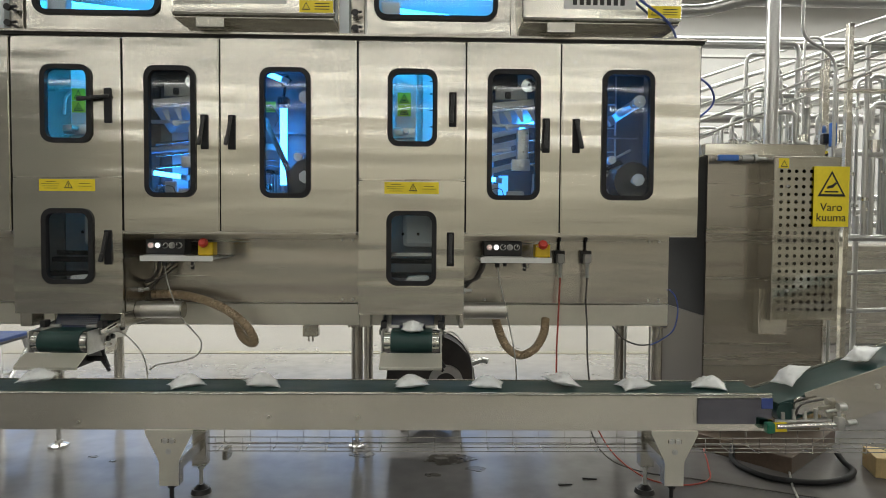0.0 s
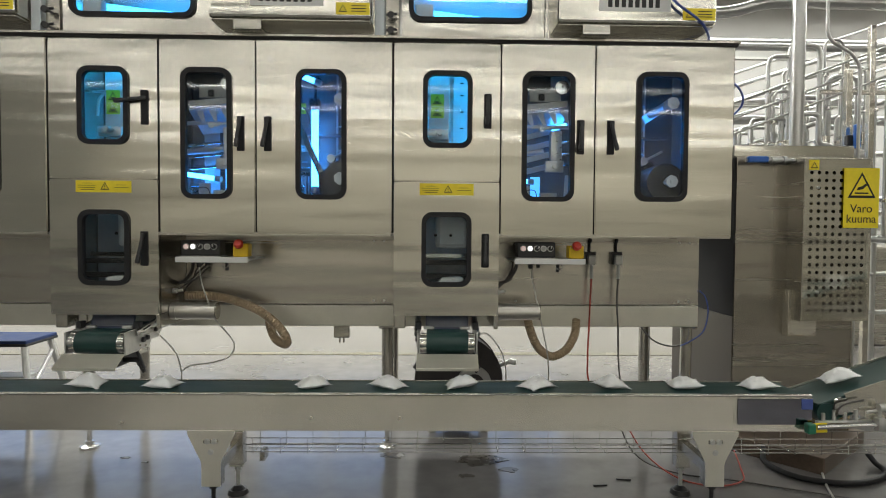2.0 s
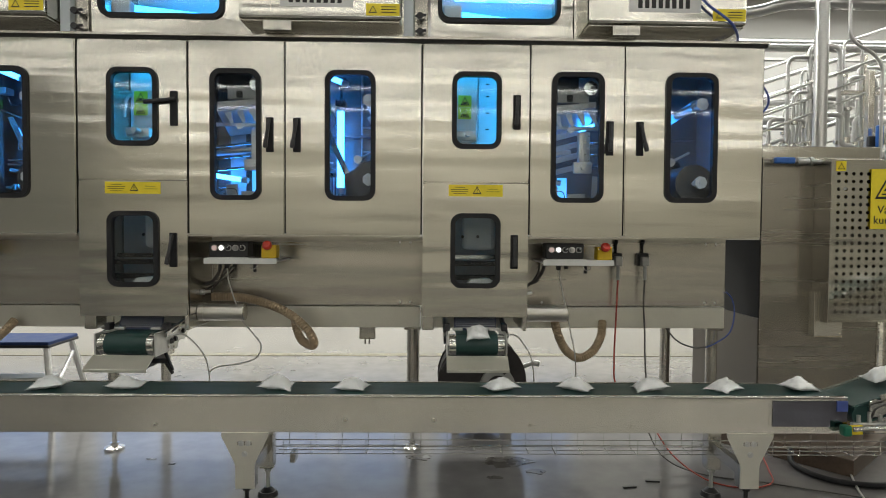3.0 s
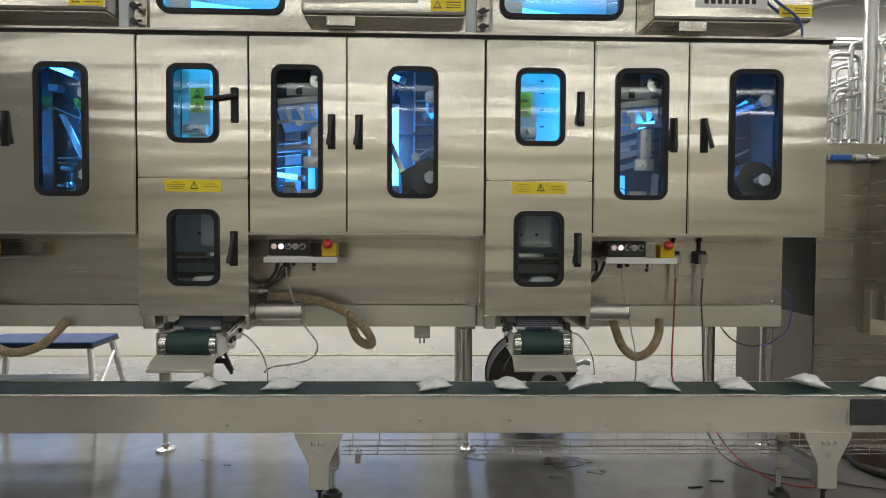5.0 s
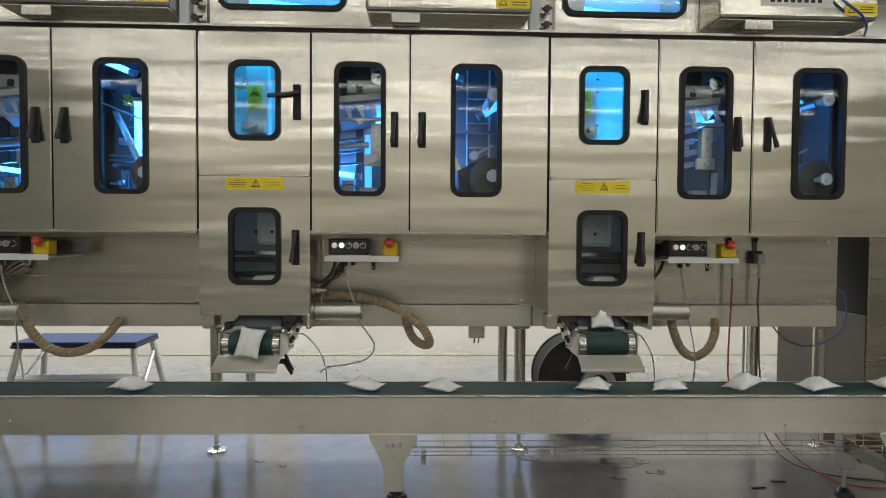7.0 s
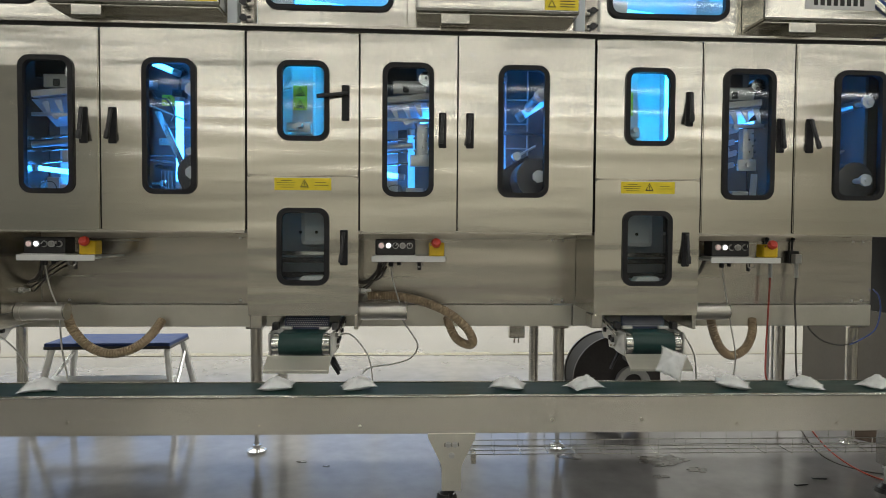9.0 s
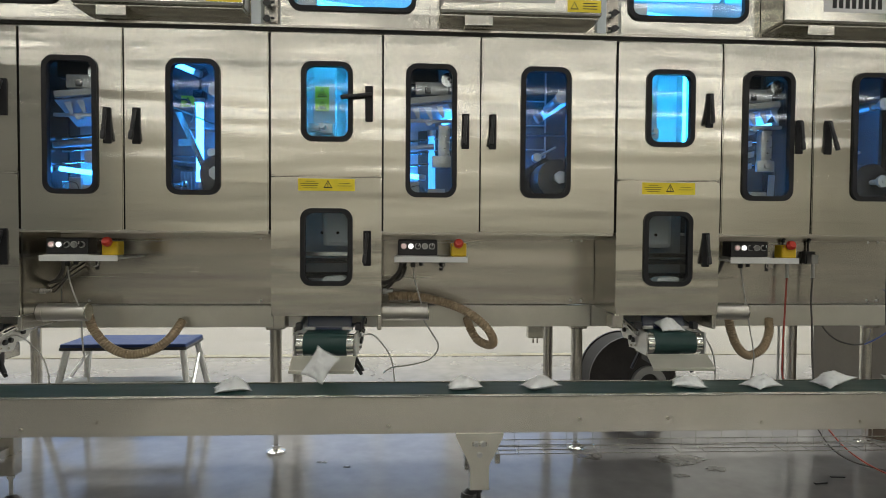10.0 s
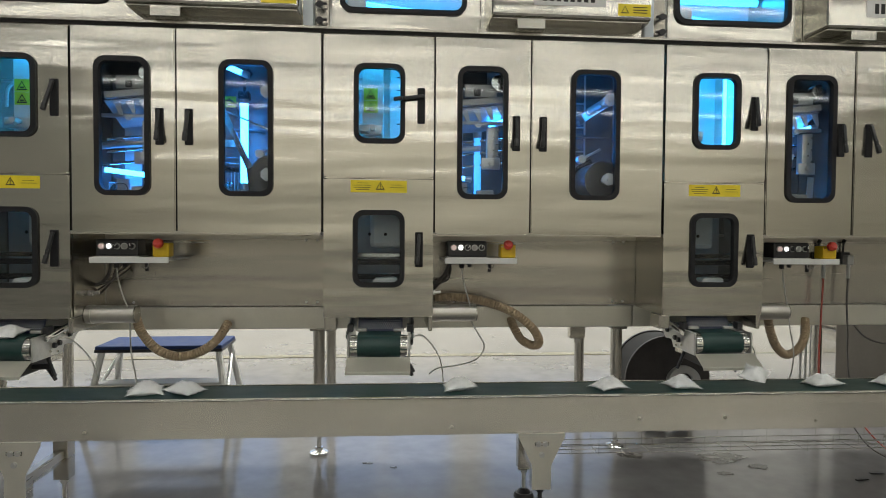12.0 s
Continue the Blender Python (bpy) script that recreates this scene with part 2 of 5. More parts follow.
def round_rect(x0, x1, z0, z1, r, n=6):
    pts = []
    for cx, cz, a0 in ((x1 - r, z1 - r, 0), (x0 + r, z1 - r, 90), (x0 + r, z0 + r, 180), (x1 - r, z0 + r, 270)):
        for i in range(n + 1):
            a = radians(a0 + 90 * i / n)
            pts.append((cx + r * math.cos(a), cz + r * math.sin(a)))
    return pts


def ring_plate(bm, outer, inner, y0, y1):
    """A plate in the xz plane, from y0 (front) to y1, between two loops of equal count."""
    loops = [[bm.verts.new((x, y, z)) for x, z in loop] for y in (y0, y1) for loop in (outer, inner)]
    fo, fi, bo, bi = loops
    n = len(fo)
    for k in range(n):
        j = (k + 1) % n
        bm.faces.new((fo[k], fo[j], fi[j], fi[k]))
        bm.faces.new((bo[k], bi[k], bi[j], bo[j]))
        bm.faces.new((fo[k], bo[k], bo[j], fo[j]))
        bm.faces.new((fi[k], fi[j], bi[j], bi[k]))
    return bm


def holed(rect, hole, y0, y1, r=0.045):
    """A sheet with one round-cornered opening."""
    x0, x1, z0, z1 = rect
    inner = round_rect(*hole, r)
    cx, cz = (hole[0] + hole[1]) / 2, (hole[2] + hole[3]) / 2
    outer = []
    for x, z in inner:
        dx, dz = x - cx, z - cz
        k = min(((x1 - cx) / dx if dx > 1e-9 else (x0 - cx) / dx if dx < -1e-9 else 1e9),
                ((z1 - cz) / dz if dz > 1e-9 else (z0 - cz) / dz if dz < -1e-9 else 1e9))
        outer.append((cx + dx * k, cz + dz * k))
    for qx in (x0, x1):
        for qz in (z0, z1):
            i = min(range(len(outer)), key=lambda j: (outer[j][0] - qx) ** 2 + (outer[j][1] - qz) ** 2)
            outer[i] = (qx, qz)
    bm = ring_plate(bmesh.new(), outer, inner, y0, y1)
    rim = []
    for e in bm.edges:
        p, q = e.verts[0].co, e.verts[1].co
        if abs(p.y - y0) < 1e-6 and abs(q.y - y0) < 1e-6:
            if any(abs(p.x - c) < 1e-6 and abs(q.x - c) < 1e-6 for c in (x0, x1)) or any(abs(p.z - c) < 1e-6 and abs(q.z - c) < 1e-6 for c in (z0, z1)):
                rim.append(e)
    bmesh.ops.bevel(bm, geom=rim, offset=0.004, segments=2, affect="EDGES")
    return bm


def prism(bm, poly, y0, y1):
    """A flat shape of the xz plane given depth."""
    a = [bm.verts.new((x, y0, z)) for x, z in poly]
    b = [bm.verts.new((x, y1, z)) for x, z in poly]
    bm.faces.new(a[::-1])
    bm.faces.new(b)
    for k in range(len(a)):
        j = (k + 1) % len(a)
        bm.faces.new((a[k], a[j], b[j], b[k]))
    return bm


def tri_sign(bm, cx, cz, s, y, w=0.12):
    """A triangle outline standing on its base."""
    def tri(h):
        return [(cx, cz + h * 1.05), (cx - h, cz - h * 0.75), (cx + h, cz - h * 0.75)]
    return ring_plate(bm, tri(s), tri(s * (1 - w * 2.2)), y - 0.0008, y)




# ---- hall ----
def slab(name, x0, x1, y0, y1, z0, z1, material, label, category):
    o = part(name, boxed(x0, x1, y0, y1, z0, z1), material)
    return tagged(o, label, category, "", "structure")


slab("floor", X_LEFT, X_RIGHT, Y_FRONT, Y_BACK, -0.2, 0.0, FLOORM, "glossy grey blue epoxy floor with stains and damp patches", "floor")
WX = [(-7.4, -5.4), (-5.0, -3.0), (-2.6, -0.6), (-0.2, 1.8)]
WZ = (1.15, 2.75)
bm = bmesh.new()
box(bm, X_LEFT, X_RIGHT, Y_BACK, Y_BACK + 0.2, 0, WZ[0])
box(bm, X_LEFT, X_RIGHT, Y_BACK, Y_BACK + 0.2, WZ[1], Z_CEIL)
edges = [X_LEFT] + [v for w in WX for v in w] + [X_RIGHT]
for a, b in zip(edges[0::2], edges[1::2]):
    box(bm, a, b, Y_BACK, Y_BACK + 0.2, WZ[0], WZ[1])
tagged(part("wall_back", bm, WALLM), "pale grey sheet wall behind the pipework", "wall", "", "structure")
for k, (a, b) in enumerate(WX):
    w = thing("window_%d" % (k + 1), "plain white framed daylight window in the hall wall", "window", pose(0, Y_BACK + 0.06, 0), "hall windows", "structure")
    bm = bmesh.new()
    for q in ((a, b, WZ[0], WZ[0] + 0.06), (a, b, WZ[1] - 0.06, WZ[1]), (a, a + 0.06, WZ[0] + 0.06, WZ[1] - 0.06), (b - 0.06, b, WZ[0] + 0.06, WZ[1] - 0.06), ((a + b) / 2 - 0.03, (a + b) / 2 + 0.03, WZ[0] + 0.06, WZ[1] - 0.06)):
        box(bm, q[0], q[1], 0, 0.06, q[2], q[3])
    part("window_frame", bm, WHITEP, w)
    p = part("pane", boxed(a + 0.05, b - 0.05, 0.028, 0.032, WZ[0] + 0.05, WZ[1] - 0.05), PANE, w)
    p.visible_shadow = False
# white slab added low on the back wall so the floor mirrors something bright
slab("bounce_slab", X_LEFT, X_RIGHT, Y_BACK - 0.04, Y_BACK - 0.002, 0.0, 0.88, WALLW, "unseen white slab added to brighten the floor reflection", "wall lining")
slab("wall_front", X_LEFT, X_RIGHT, Y_FRONT - 0.2, Y_FRONT, 0, Z_CEIL, WALLW, "plain beige hall wall facing the machines", "wall")
slab("wall_left", X_LEFT - 0.2, X_LEFT, Y_FRONT, Y_BACK, 0, Z_CEIL, WALLM, "plain pale grey hall end wall", "wall")
slab("wall_right", X_RIGHT, X_RIGHT + 0.2, Y_FRONT, Y_BACK, 0, Z_CEIL, WALLR, "plain beige hall end wall", "wall")
slab("ceiling", X_LEFT, X_RIGHT, Y_FRONT, Y_BACK, Z_CEIL, Z_CEIL + 0.2, CEILM, "plain pale sheet metal hall ceiling", "ceiling")


def ceiling_light(x, y):
    t = thing("ceiling_light", "long tube light fitting hung under the hall ceiling", "lamp", pose(x, y, Z_CEIL - 0.3), "ceiling lights")
    part("housing", boxed(-2.1, 2.1, -0.2, 0.2, 0.03, 0.09, bevel=0.01), WHITEP, t)
    part("tube", rods((-2.07, 0, 0.012), (2.07, 0, 0.012), 0.016), LAMPGLOW, t, "glowing tube")
    for sx in (-1.5, 1.5):
        part("hanger", rods((sx, 0, 0.09), (sx, 0, 0.3), 0.006, 8), STEEL_D, t)


for lx in LIGHT_X:
    for ly in LIGHT_ROWS:
        ceiling_light(lx, ly)

# wall cladding ribs and rail lines on the far wall
for k, z in enumerate((0.9, 1.55, 2.2, 2.85, 3.5)):
    o = part("trim", boxed(X_LEFT, X_RIGHT, Y_BACK - 0.03, Y_BACK - 0.002, z, z + 0.035), GREY)
    tagged(o, "grey horizontal joint rail on the wall cladding", "trim", "cladding rails", "structure")

o = part("floor_line", boxed(-7.0, 3.0, 5.15, 5.25, 0.0005, 0.004), mat("worn_yellow_line", (0.19, 0.175, 0.12), 0.15, 0, 0.2, 3, bump=0.0))
tagged(o, "worn pale yellow floor marking line", "floor marking", "", "structure")

def stain(x, y, rx, ry, seed, label):
    rnd = random.Random(seed)
    pts = []
    for k in range(40):
        a = 2 * math.pi * k / 40
        f = 0.62 + 0.75 * abs(noise.noise(Vector((math.cos(a) * 1.6, math.sin(a) * 1.6, seed * 3.1)))) + 0.10 * rnd.random()
        pts.append((x + rx * f * math.cos(a), y + ry * f * math.sin(a)))
    bm = bmesh.new()
    lo = [bm.verts.new((px, py, 0.0002)) for px, py in pts]
    hi = [bm.verts.new((px, py, 0.0022)) for px, py in pts]
    bm.faces.new(hi)
    bm.faces.new(lo[::-1])
    for k in range(40):
        bm.faces.new((lo[k], lo[(k + 1) % 40], hi[(k + 1) % 40], hi[k]))
    tagged(part("floor_stain", bm, STAIN), label, "stain", "floor stains", "structure")


for k, q in enumerate(((-0.36, 2.80, 0.075, 0.045), (0.06, 2.74, 0.13, 0.075), (0.17, 2.62, 0.05, 0.035), (-0.02, 2.55, 0.04, 0.02), (-1.62, 2.78, 0.025, 0.012), (-1.50, 2.72, 0.018, 0.012))):
    stain(*q, k + 1, "dark damp stain on the grey floor")

# ---- filling machines ----
PITCH = 1.447
FRONT = 2.512


def window(door, hole, gasket_name="gasket"):
    """Rubber gasket and clear pane in a door's opening."""
    x0, x1, z0, z1 = hole
    g = 0.014
    a = round_rect(x0 - 0.006, x1 + 0.006, z0 - 0.006, z1 + 0.006, 0.046)
    b = round_rect(x0 + g, x1 - g, z0 + g, z1 - g, 0.032)
    bm = ring_plate(bmesh.new(), a, b, -0.012, 0.014)
    es = [e for e in bm.edges if len(e.link_faces) == 2 and abs(e.verts[0].co.y + 0.012) < 1e-4 and abs(e.verts[1].co.y + 0.012) < 1e-4 and e.calc_face_angle(0) > 1]
    bmesh.ops.bevel(bm, geom=es, offset=0.004, segments=2, affect="EDGES")
    part(gasket_name, bm, RUBBER, door, "black rubber window gasket", True)
    p = part("pane", boxed(x0 + 0.006, x1 - 0.006, 0.001, 0.005, z0 + 0.006, z1 - 0.006), PANE, door, "clear window pane")
    p.visible_shadow = False


def handle(door, x, z, lean=8.0, side=-1, swing=0.0):
    """Flush black base with a lever; swing > 0 turns the lever out of its base."""
    part("handle_base", boxed(x - 0.016, x + 0.016, -0.008, 0.004, z - 0.073, z + 0.073, bevel=0.003), RUBBER, door, "black handle base")
    bm = bmesh.new()
    box(bm, -0.007, 0.007, -0.010, 0.004, -0.108, 0.012, 0.004)
    box(bm, -0.0085, 0.0085, -0.013, 0.004, -0.116, -0.080, 0.004)
    rod(bm, (0, -0.013, -0.062), (0, -0.009, -0.062), 0.006, 12)
    a = pose(x, -0.018, z + (0.052 if not swing else 0.036), 0, 0, 0) @ pose(0, 0, 0, -12 if not swing else -4, lean * 0.9 * -side if not swing else swing, 0)
    bmesh.ops.transform(bm, matrix=a, verts=bm.verts)
    part("handle_lever", bm, BLACK, door, "black lever handle", True)


def warning_label(door, x0, x1, z0, z1, y=-0.0015):
    part("warning_label", boxed(x0, x1, y, 0.0, z0, z1), YELLOW, door, "yellow warning label")
    bm = bmesh.new()
    cx, cz, h = (x0 + x1) / 2 + 0.006, (z0 + z1) / 2, (z1 - z0) * 0.36
    tri_sign(bm, cx, cz, h, y - 0.0004)
    box(bm, cx - h * 0.08, cx + h * 0.08, y - 0.0012, y - 0.0004, cz - h * 0.2, cz + h * 0.5)
    box(bm, cx - h * 0.08, cx + h * 0.08, y - 0.0012, y - 0.0004, cz - h * 0.55, cz - h * 0.35)
    w = (x1 - x0)
    for k, (a, b) in enumerate(((0.12, 0.30), (0.04, 0.36), (0.05, 0.35), (0.09, 0.33))):
        zz = z1 - (z1 - z0) * (0.22 + 0.18 * k)
        box(bm, x0 + w * a, x0 + w * b, y - 0.0010, y - 0.0004, zz - 0.0012, zz + 0.0004)
    for k, (a, b) in enumerate(((0.72, 0.91), (0.70, 0.95))):
        zz = z1 - (z1 - z0) * (0.36 + 0.22 * k)
        box(bm, x0 + w * a, x0 + w * b, y - 0.0010, y - 0.0004, zz - 0.0012, zz + 0.0004)
    part("label_print", bm, INK, door, "black label print")


def hazard_pair(parent, x, z, y, s=0.026, two=True):
    """Lime labels with a warning triangle each."""
    for k in range(2 if two else 1):
        zz = z - k * 0.054
        part("hazard_label", boxed(x - s * 1.15, x + s * 1.15, y, y + 0.002, zz - 0.026, zz + 0.026), LIME, parent, "lime hazard label")
        bm = bmesh.new()
        tri_sign(bm, x, zz - 0.003, s * 0.8, y - 0.0005)
        box(bm, x - s * 0.3, x + s * 0.3, y - 0.0012, y - 0.0004, zz - 0.012, zz - 0.005)
        part("label_print", bm, INK, parent, "black label print")


def uv_tube(parent, a, b, r=0.013, m=None):
    a, b = Vector(a), Vector(b)
    d = (b - a).normalized()
    part("lamp_tube", rods(a, b, r, 14), m or UV, parent, "glowing blue lamp tube", True)
    bm = bmesh.new()
    rod(bm, a - d * 0.03, a, r * 1.25, 14)
    rod(bm, b, b + d * 0.03, r * 1.25, 14)
    part("lamp_cap", bm, CAST, parent, "grey lamp end caps", True)


def machine(index, d1=(0.1125, 0.5120), d2=(0.5182, 1.090), levers=((4, 0), (2, 0), (5, 0), (-9, 0)), hose="u"):
    X0 = -PITCH * index
    t = thing("filling_machine", "brushed stainless pouch filling machine with blue lit windows", "machine",
              pose(X0, FRONT, 0), "filling machines")
    px0, px1 = -0.347, 0.105
    # carcass: open fronted box made of sheets
    right = d2[1]
    for q in ((px0 + 0.004, px0 + 0.016, 0.022, 1.0, 0.72, 1.876), (px1 + 0.002, px1 + 0.008, 0.022, 0.62, 1.07, 1.876),
              (px1 - 0.012, px1, 0.022, 0.30, 0.72, 1.30), (d1[1] - 0.002, d1[1] + 0.010, 0.022, 0.40, 1.07, 1.876),
              (right - 0.014, right - 0.003, 0.022, 1.0, 1.07, 1.876)):
        part("side_sheet", boxed(*q), STEEL_V, t, "brushed steel side sheet")
    part("top_sheet", boxed(px0 + 0.004, right - 0.003, 0.0, 1.0, 1.878, 1.888), STEEL_D, t)
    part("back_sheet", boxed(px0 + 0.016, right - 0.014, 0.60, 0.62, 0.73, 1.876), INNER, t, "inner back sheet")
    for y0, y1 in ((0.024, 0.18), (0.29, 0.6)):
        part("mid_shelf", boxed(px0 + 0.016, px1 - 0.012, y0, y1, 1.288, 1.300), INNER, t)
    part("underside", boxed(px1, right - 0.003, 0.0, 0.62, 1.056, 1.068), STEEL_D, t, "steel cabinet floor")
    # seal behind the door gaps; the last strip is added to stop lamp light leaking
    for q in ((d1[0] - 0.012, d1[0] + 0.006, 0.012, 0.021, 1.07, 1.876), (d1[1] - 0.008, d2[0] + 0.008, 0.012, 0.021, 1.07, 1.876),
              (right - 0.008, right + 0.007, 0.012, 0.021, 1.07, 1.876), (px0, px1 - 0.013, 0.012, 0.021, 1.286, 1.300),
              (px0 + 0.017, px1 - 0.013, 0.0115, 0.0205, 1.864, 1.8775)):
        part("door_seal", boxed(*q), MATTE, t, "black door seal")

    w1, w2 = (-0.219, -0.020, 1.442, 1.756), (-0.222, -0.020, 0.847, 1.156)
    w3 = (0.206, 0.420, 1.217, 1.760) if index == 0 else (0.209, 0.410, 1.217, 1.756)
    w4 = (0.698, 0.911, 1.220, 1.763) if index == 0 else (0.690, 0.892, 1.218, 1.755)

    # doors
    def leaf(name, rect, hole, lab):
        bm = holed(rect, hole, -0.002, 0.010)
        return part(name, bm, STEEL, t, lab)
    up = leaf("upper_door", (px0, px1, 1.296, 1.876), w1, "brushed steel door with small window")
    window(up, w1)
    handle(up, 0.052, 1.593, levers[0][0], -1, levers[0][1])
    low = leaf("lower_door", (px0, px1, 0.716, 1.290), w2, "brushed steel door with small window")
    window(low, w2)
    handle(low, 0.046, 0.998, levers[1][0], -1, levers[1][1])
    part("door_lip", boxed(px0 + 0.002, px1 - 0.002, -0.004, 0.009, 1.2915, 1.2950), STEEL_C, t, "bright folded door lip")
    warning_label(low, -0.237, -0.006, 1.234, 1.284, -0.0036)
    da = leaf("narrow_door", (d1[0], d1[1], 1.064, 1.878), w3, "brushed steel door with tall window")
    window(da, w3)
    handle(da, 0.452, 1.487, levers[2][0], -1, levers[2][1])
    db = leaf("wide_door", (d2[0], d2[1], 1.064, 1.880), w4, "brushed steel door with tall window")
    window(db, w4)
    handle(db, 0.582 if index == 0 else 0.566, 1.487, levers[3][0], -1, levers[3][1])

    # glints of small door dents, added as thin polished discs
    for q, dx, dz in ((da, 0.455, 1.795), (db, 0.575, 1.800)):
        part("dimple_glint", rods((dx, -0.0035, dz), (dx, -0.002, dz), 0.008, 14, 0.008), STEEL_P, q, "small polished disc standing for a dent's glint", True)

    # lower compartment body
    part("recess_panel", boxed(px1, right + (0.012 if index else -0.003), 0.303, 0.315, 0.728, 1.056), STEEL_D, t, "dull steel recessed panel")
    part("base_beam", boxed(px0 - 0.009, right - 0.003, 0.298, 0.40, 0.622, 0.724, bevel=0.004), BLAST, t, "brushed steel base beam")
    bm = bmesh.new()
    for bx in (px1 + 0.12, right - 0.10, right - 0.05):
        for bz in (0.745, 1.03):
            rod(bm, (bx, 0.299, bz), (bx, 0.304, bz), 0.006, 6)
    part("panel_bolt", bm, CAST, t)
    part("door_bracket", boxed(px0, px0 + 0.05, 0.03, 0.12, 0.655, 0.716, bevel=0.004), STEEL_V, t)
    part("door_bracket", boxed(px1 - 0.018, px1, 0.01, 0.30, 0.655, 0.716, bevel=0.003), STEEL_V, t)

    # control shelf with push buttons and emergency stop
    before = set(t.children)
    part("control_shelf", boxed(0.158, 0.470, 0.04, 0.303, 0.945, 0.953, bevel=0.002), WHITEP, t, "white control shelf")
    part("shelf_lip", boxed(0.158, 0.470, 0.036, 0.041, 0.938, 0.962, bevel=0.001), WHITEP, t, "white shelf lip")
    cb = part("control_box", boxed(0.172, 0.342, 0.06, 0.14, 0.966, 1.034, bevel=0.006), BLACK, t, "black push button box")
    part("box_foot", boxed(0.166, 0.348, 0.05, 0.15, 0.953, 0.966, bevel=0.004), GREY, t, "grey button box foot")
    for k, (mm, nm, lb) in enumerate(((LED_R, "red_button", "dim red button"), (LED_W, "white_button", "lit white button"),
                                      (BLACK, "selector", "black selector switch"), (GREY, "grey_button", "grey push button"), (BLACK, "selector", "black selector switch"))):
        bx = 0.198 + 0.030 * k
        part("button_ring", rods((bx, 0.061, 1.006), (bx, 0.053, 1.006), 0.0135, 18), CAST, cb, "", True)
        if nm == "selector":
            bm = rods((bx, 0.053, 1.006), (bx, 0.044, 1.006), 0.010, 16)
            box(bm, bx - 0.003, bx + 0.003, 0.036, 0.048, 0.997, 1.019, 0.001)
            b3 = boxed(-0.0016, 0.0016, 0.0, 0.002, 0.001, 0.013)
            bmesh.ops.transform(b3, matrix=pose(bx, 0.0335, 1.006, 0, 40 if k == 2 else 0, 0), verts=b3.verts)
            part("selector_mark", b3, WHITEP, cb, "white pointer mark")
            part(nm, bm, BLACK, cb, lb)
        else:
            part(nm, rods((bx, 0.053, 1.006), (bx, 0.048, 1.006), 0.010, 16, 0.008), mm, cb, lb, True)
    es = part("stop_box", boxed(0.400, 0.466, 0.05, 0.112, 0.962, 1.020, bevel=0.006), YELLOWP, t, "yellow emergency stop box")
    for sx, sz in ((0.406, 0.961), (0.460, 0.961), (0.406, 1.011)):
        part("box_screw", rods((sx, 0.0485, sz), (sx, 0.0505, sz), 0.0035, 8), DARKSTEEL, es)
    part("box_base", boxed(0.404, 0.462, 0.046, 0.112, 0.9535, 0.9615, bevel=0.002), GREY, t, "grey stop box base")
    bm = rods((0.430, 0.06, 1.006), (0.430, 0.040, 1.018), 0.011, 16)
    part("stop_stem", bm, GREY, es)
    bm = rods((0.430, 0.042, 1.014), (0.430, 0.030, 1.021), 0.019, 24, 0.021)
    rod(bm, (0.430, 0.030, 1.021), (0.430, 0.022, 1.0256), 0.021, 24, 0.015)
    part("stop_button", bm, RED, es, "red mushroom button", True)
    for gx, gz, gr in ((0.238, 0.915, 0.011), (0.272, 0.92, 0.009), (0.36, 0.90, 0.008)):
        part("cable_gland", rods((gx, 0.10, 0.945), (gx, 0.10, gz), gr, 12), BLACK, t, "black cable gland", True)
    bm = tube(bmesh.new(), [(0.36 + 0.016 * math.cos(a), 0.075, 0.928 + 0.014 * math.sin(a)) for a in np.linspace(0, 6.1, 16)], 0.003, 6)
    part("shelf_ring", bm, STEEL_P, t, "small steel ring", True)
    part("shelf_cable", cable([(0.238, 0.10, 0.915), (0.245, 0.10, 0.86), (0.262, 0.10, 0.80), (0.28, 0.11, 0.74)] if index else
                              [(0.240, 0.10, 0.925), (0.248, 0.10, 0.86), (0.272, 0.11, 0.76), (0.300, 0.12, 0.64), (0.328, 0.13, 0.50), (0.340, 0.20, 0.36), (0.32, 0.36, 0.262)], 0.0032), WIRE_G, t, "grey control cable", True)
    part("sheathed_cable", cable([(0.19, 0.16, 0.945), (0.175, 0.18, 0.89), (0.14, 0.20, 0.85), (0.108, 0.21, 0.835)], 0.008), WIRE_K, t, "dark sheathed cable", True)

    if index == 0:
        for o in set(t.children) - before:
            o.location.x += 0.022

    # exhaust stub and hose
    bm = rods((0.107, 0.13, 0.716), (0.303, 0.13, 0.716), 0.038, 28)
    rod(bm, (0.126, 0.13, 0.716), (0.132, 0.13, 0.716), 0.041, 28)
    part("exhaust_stub", bm, STUB, t, "polished exhaust stub", True)
    part("stub_end", rods((0.303, 0.13, 0.716), (0.309, 0.13, 0.716), 0.036, 24), STEEL_D, t)
    if hose == "u":
        pts = [(0.26, 0.20, 0.70), (0.285, 0.21, 0.61), (0.325, 0.22, 0.532), (0.39, 0.24, 0.490), (0.46, 0.25, 0.520), (0.505, 0.27, 0.59), (0.52, 0.30, 0.66)]
        if index == 2:
            pts = [(0.29, 0.16, 0.70), (0.31, 0.17, 0.63), (0.37, 0.18, 0.556), (0.455, 0.19, 0.522), (0.55, 0.20, 0.542), (0.615, 0.22, 0.594), (0.648, 0.28, 0.66)]
    else:
        pts = [(0.13, 0.22, 0.775), (0.24, 0.22, 0.775), (0.36, 0.20, 0.755), (0.48, 0.18, 0.71), (0.57, 0.17, 0.64), (0.605, 0.18, 0.575),
               (0.585, 0.21, 0.552), (0.535, 0.24, 0.575), (0.505, 0.27, 0.63), (0.495, 0.30, 0.67)]
    part("hose", ribbed(pts, 0.0185), BEIGEHOSE, t, "ribbed beige air hose", True)
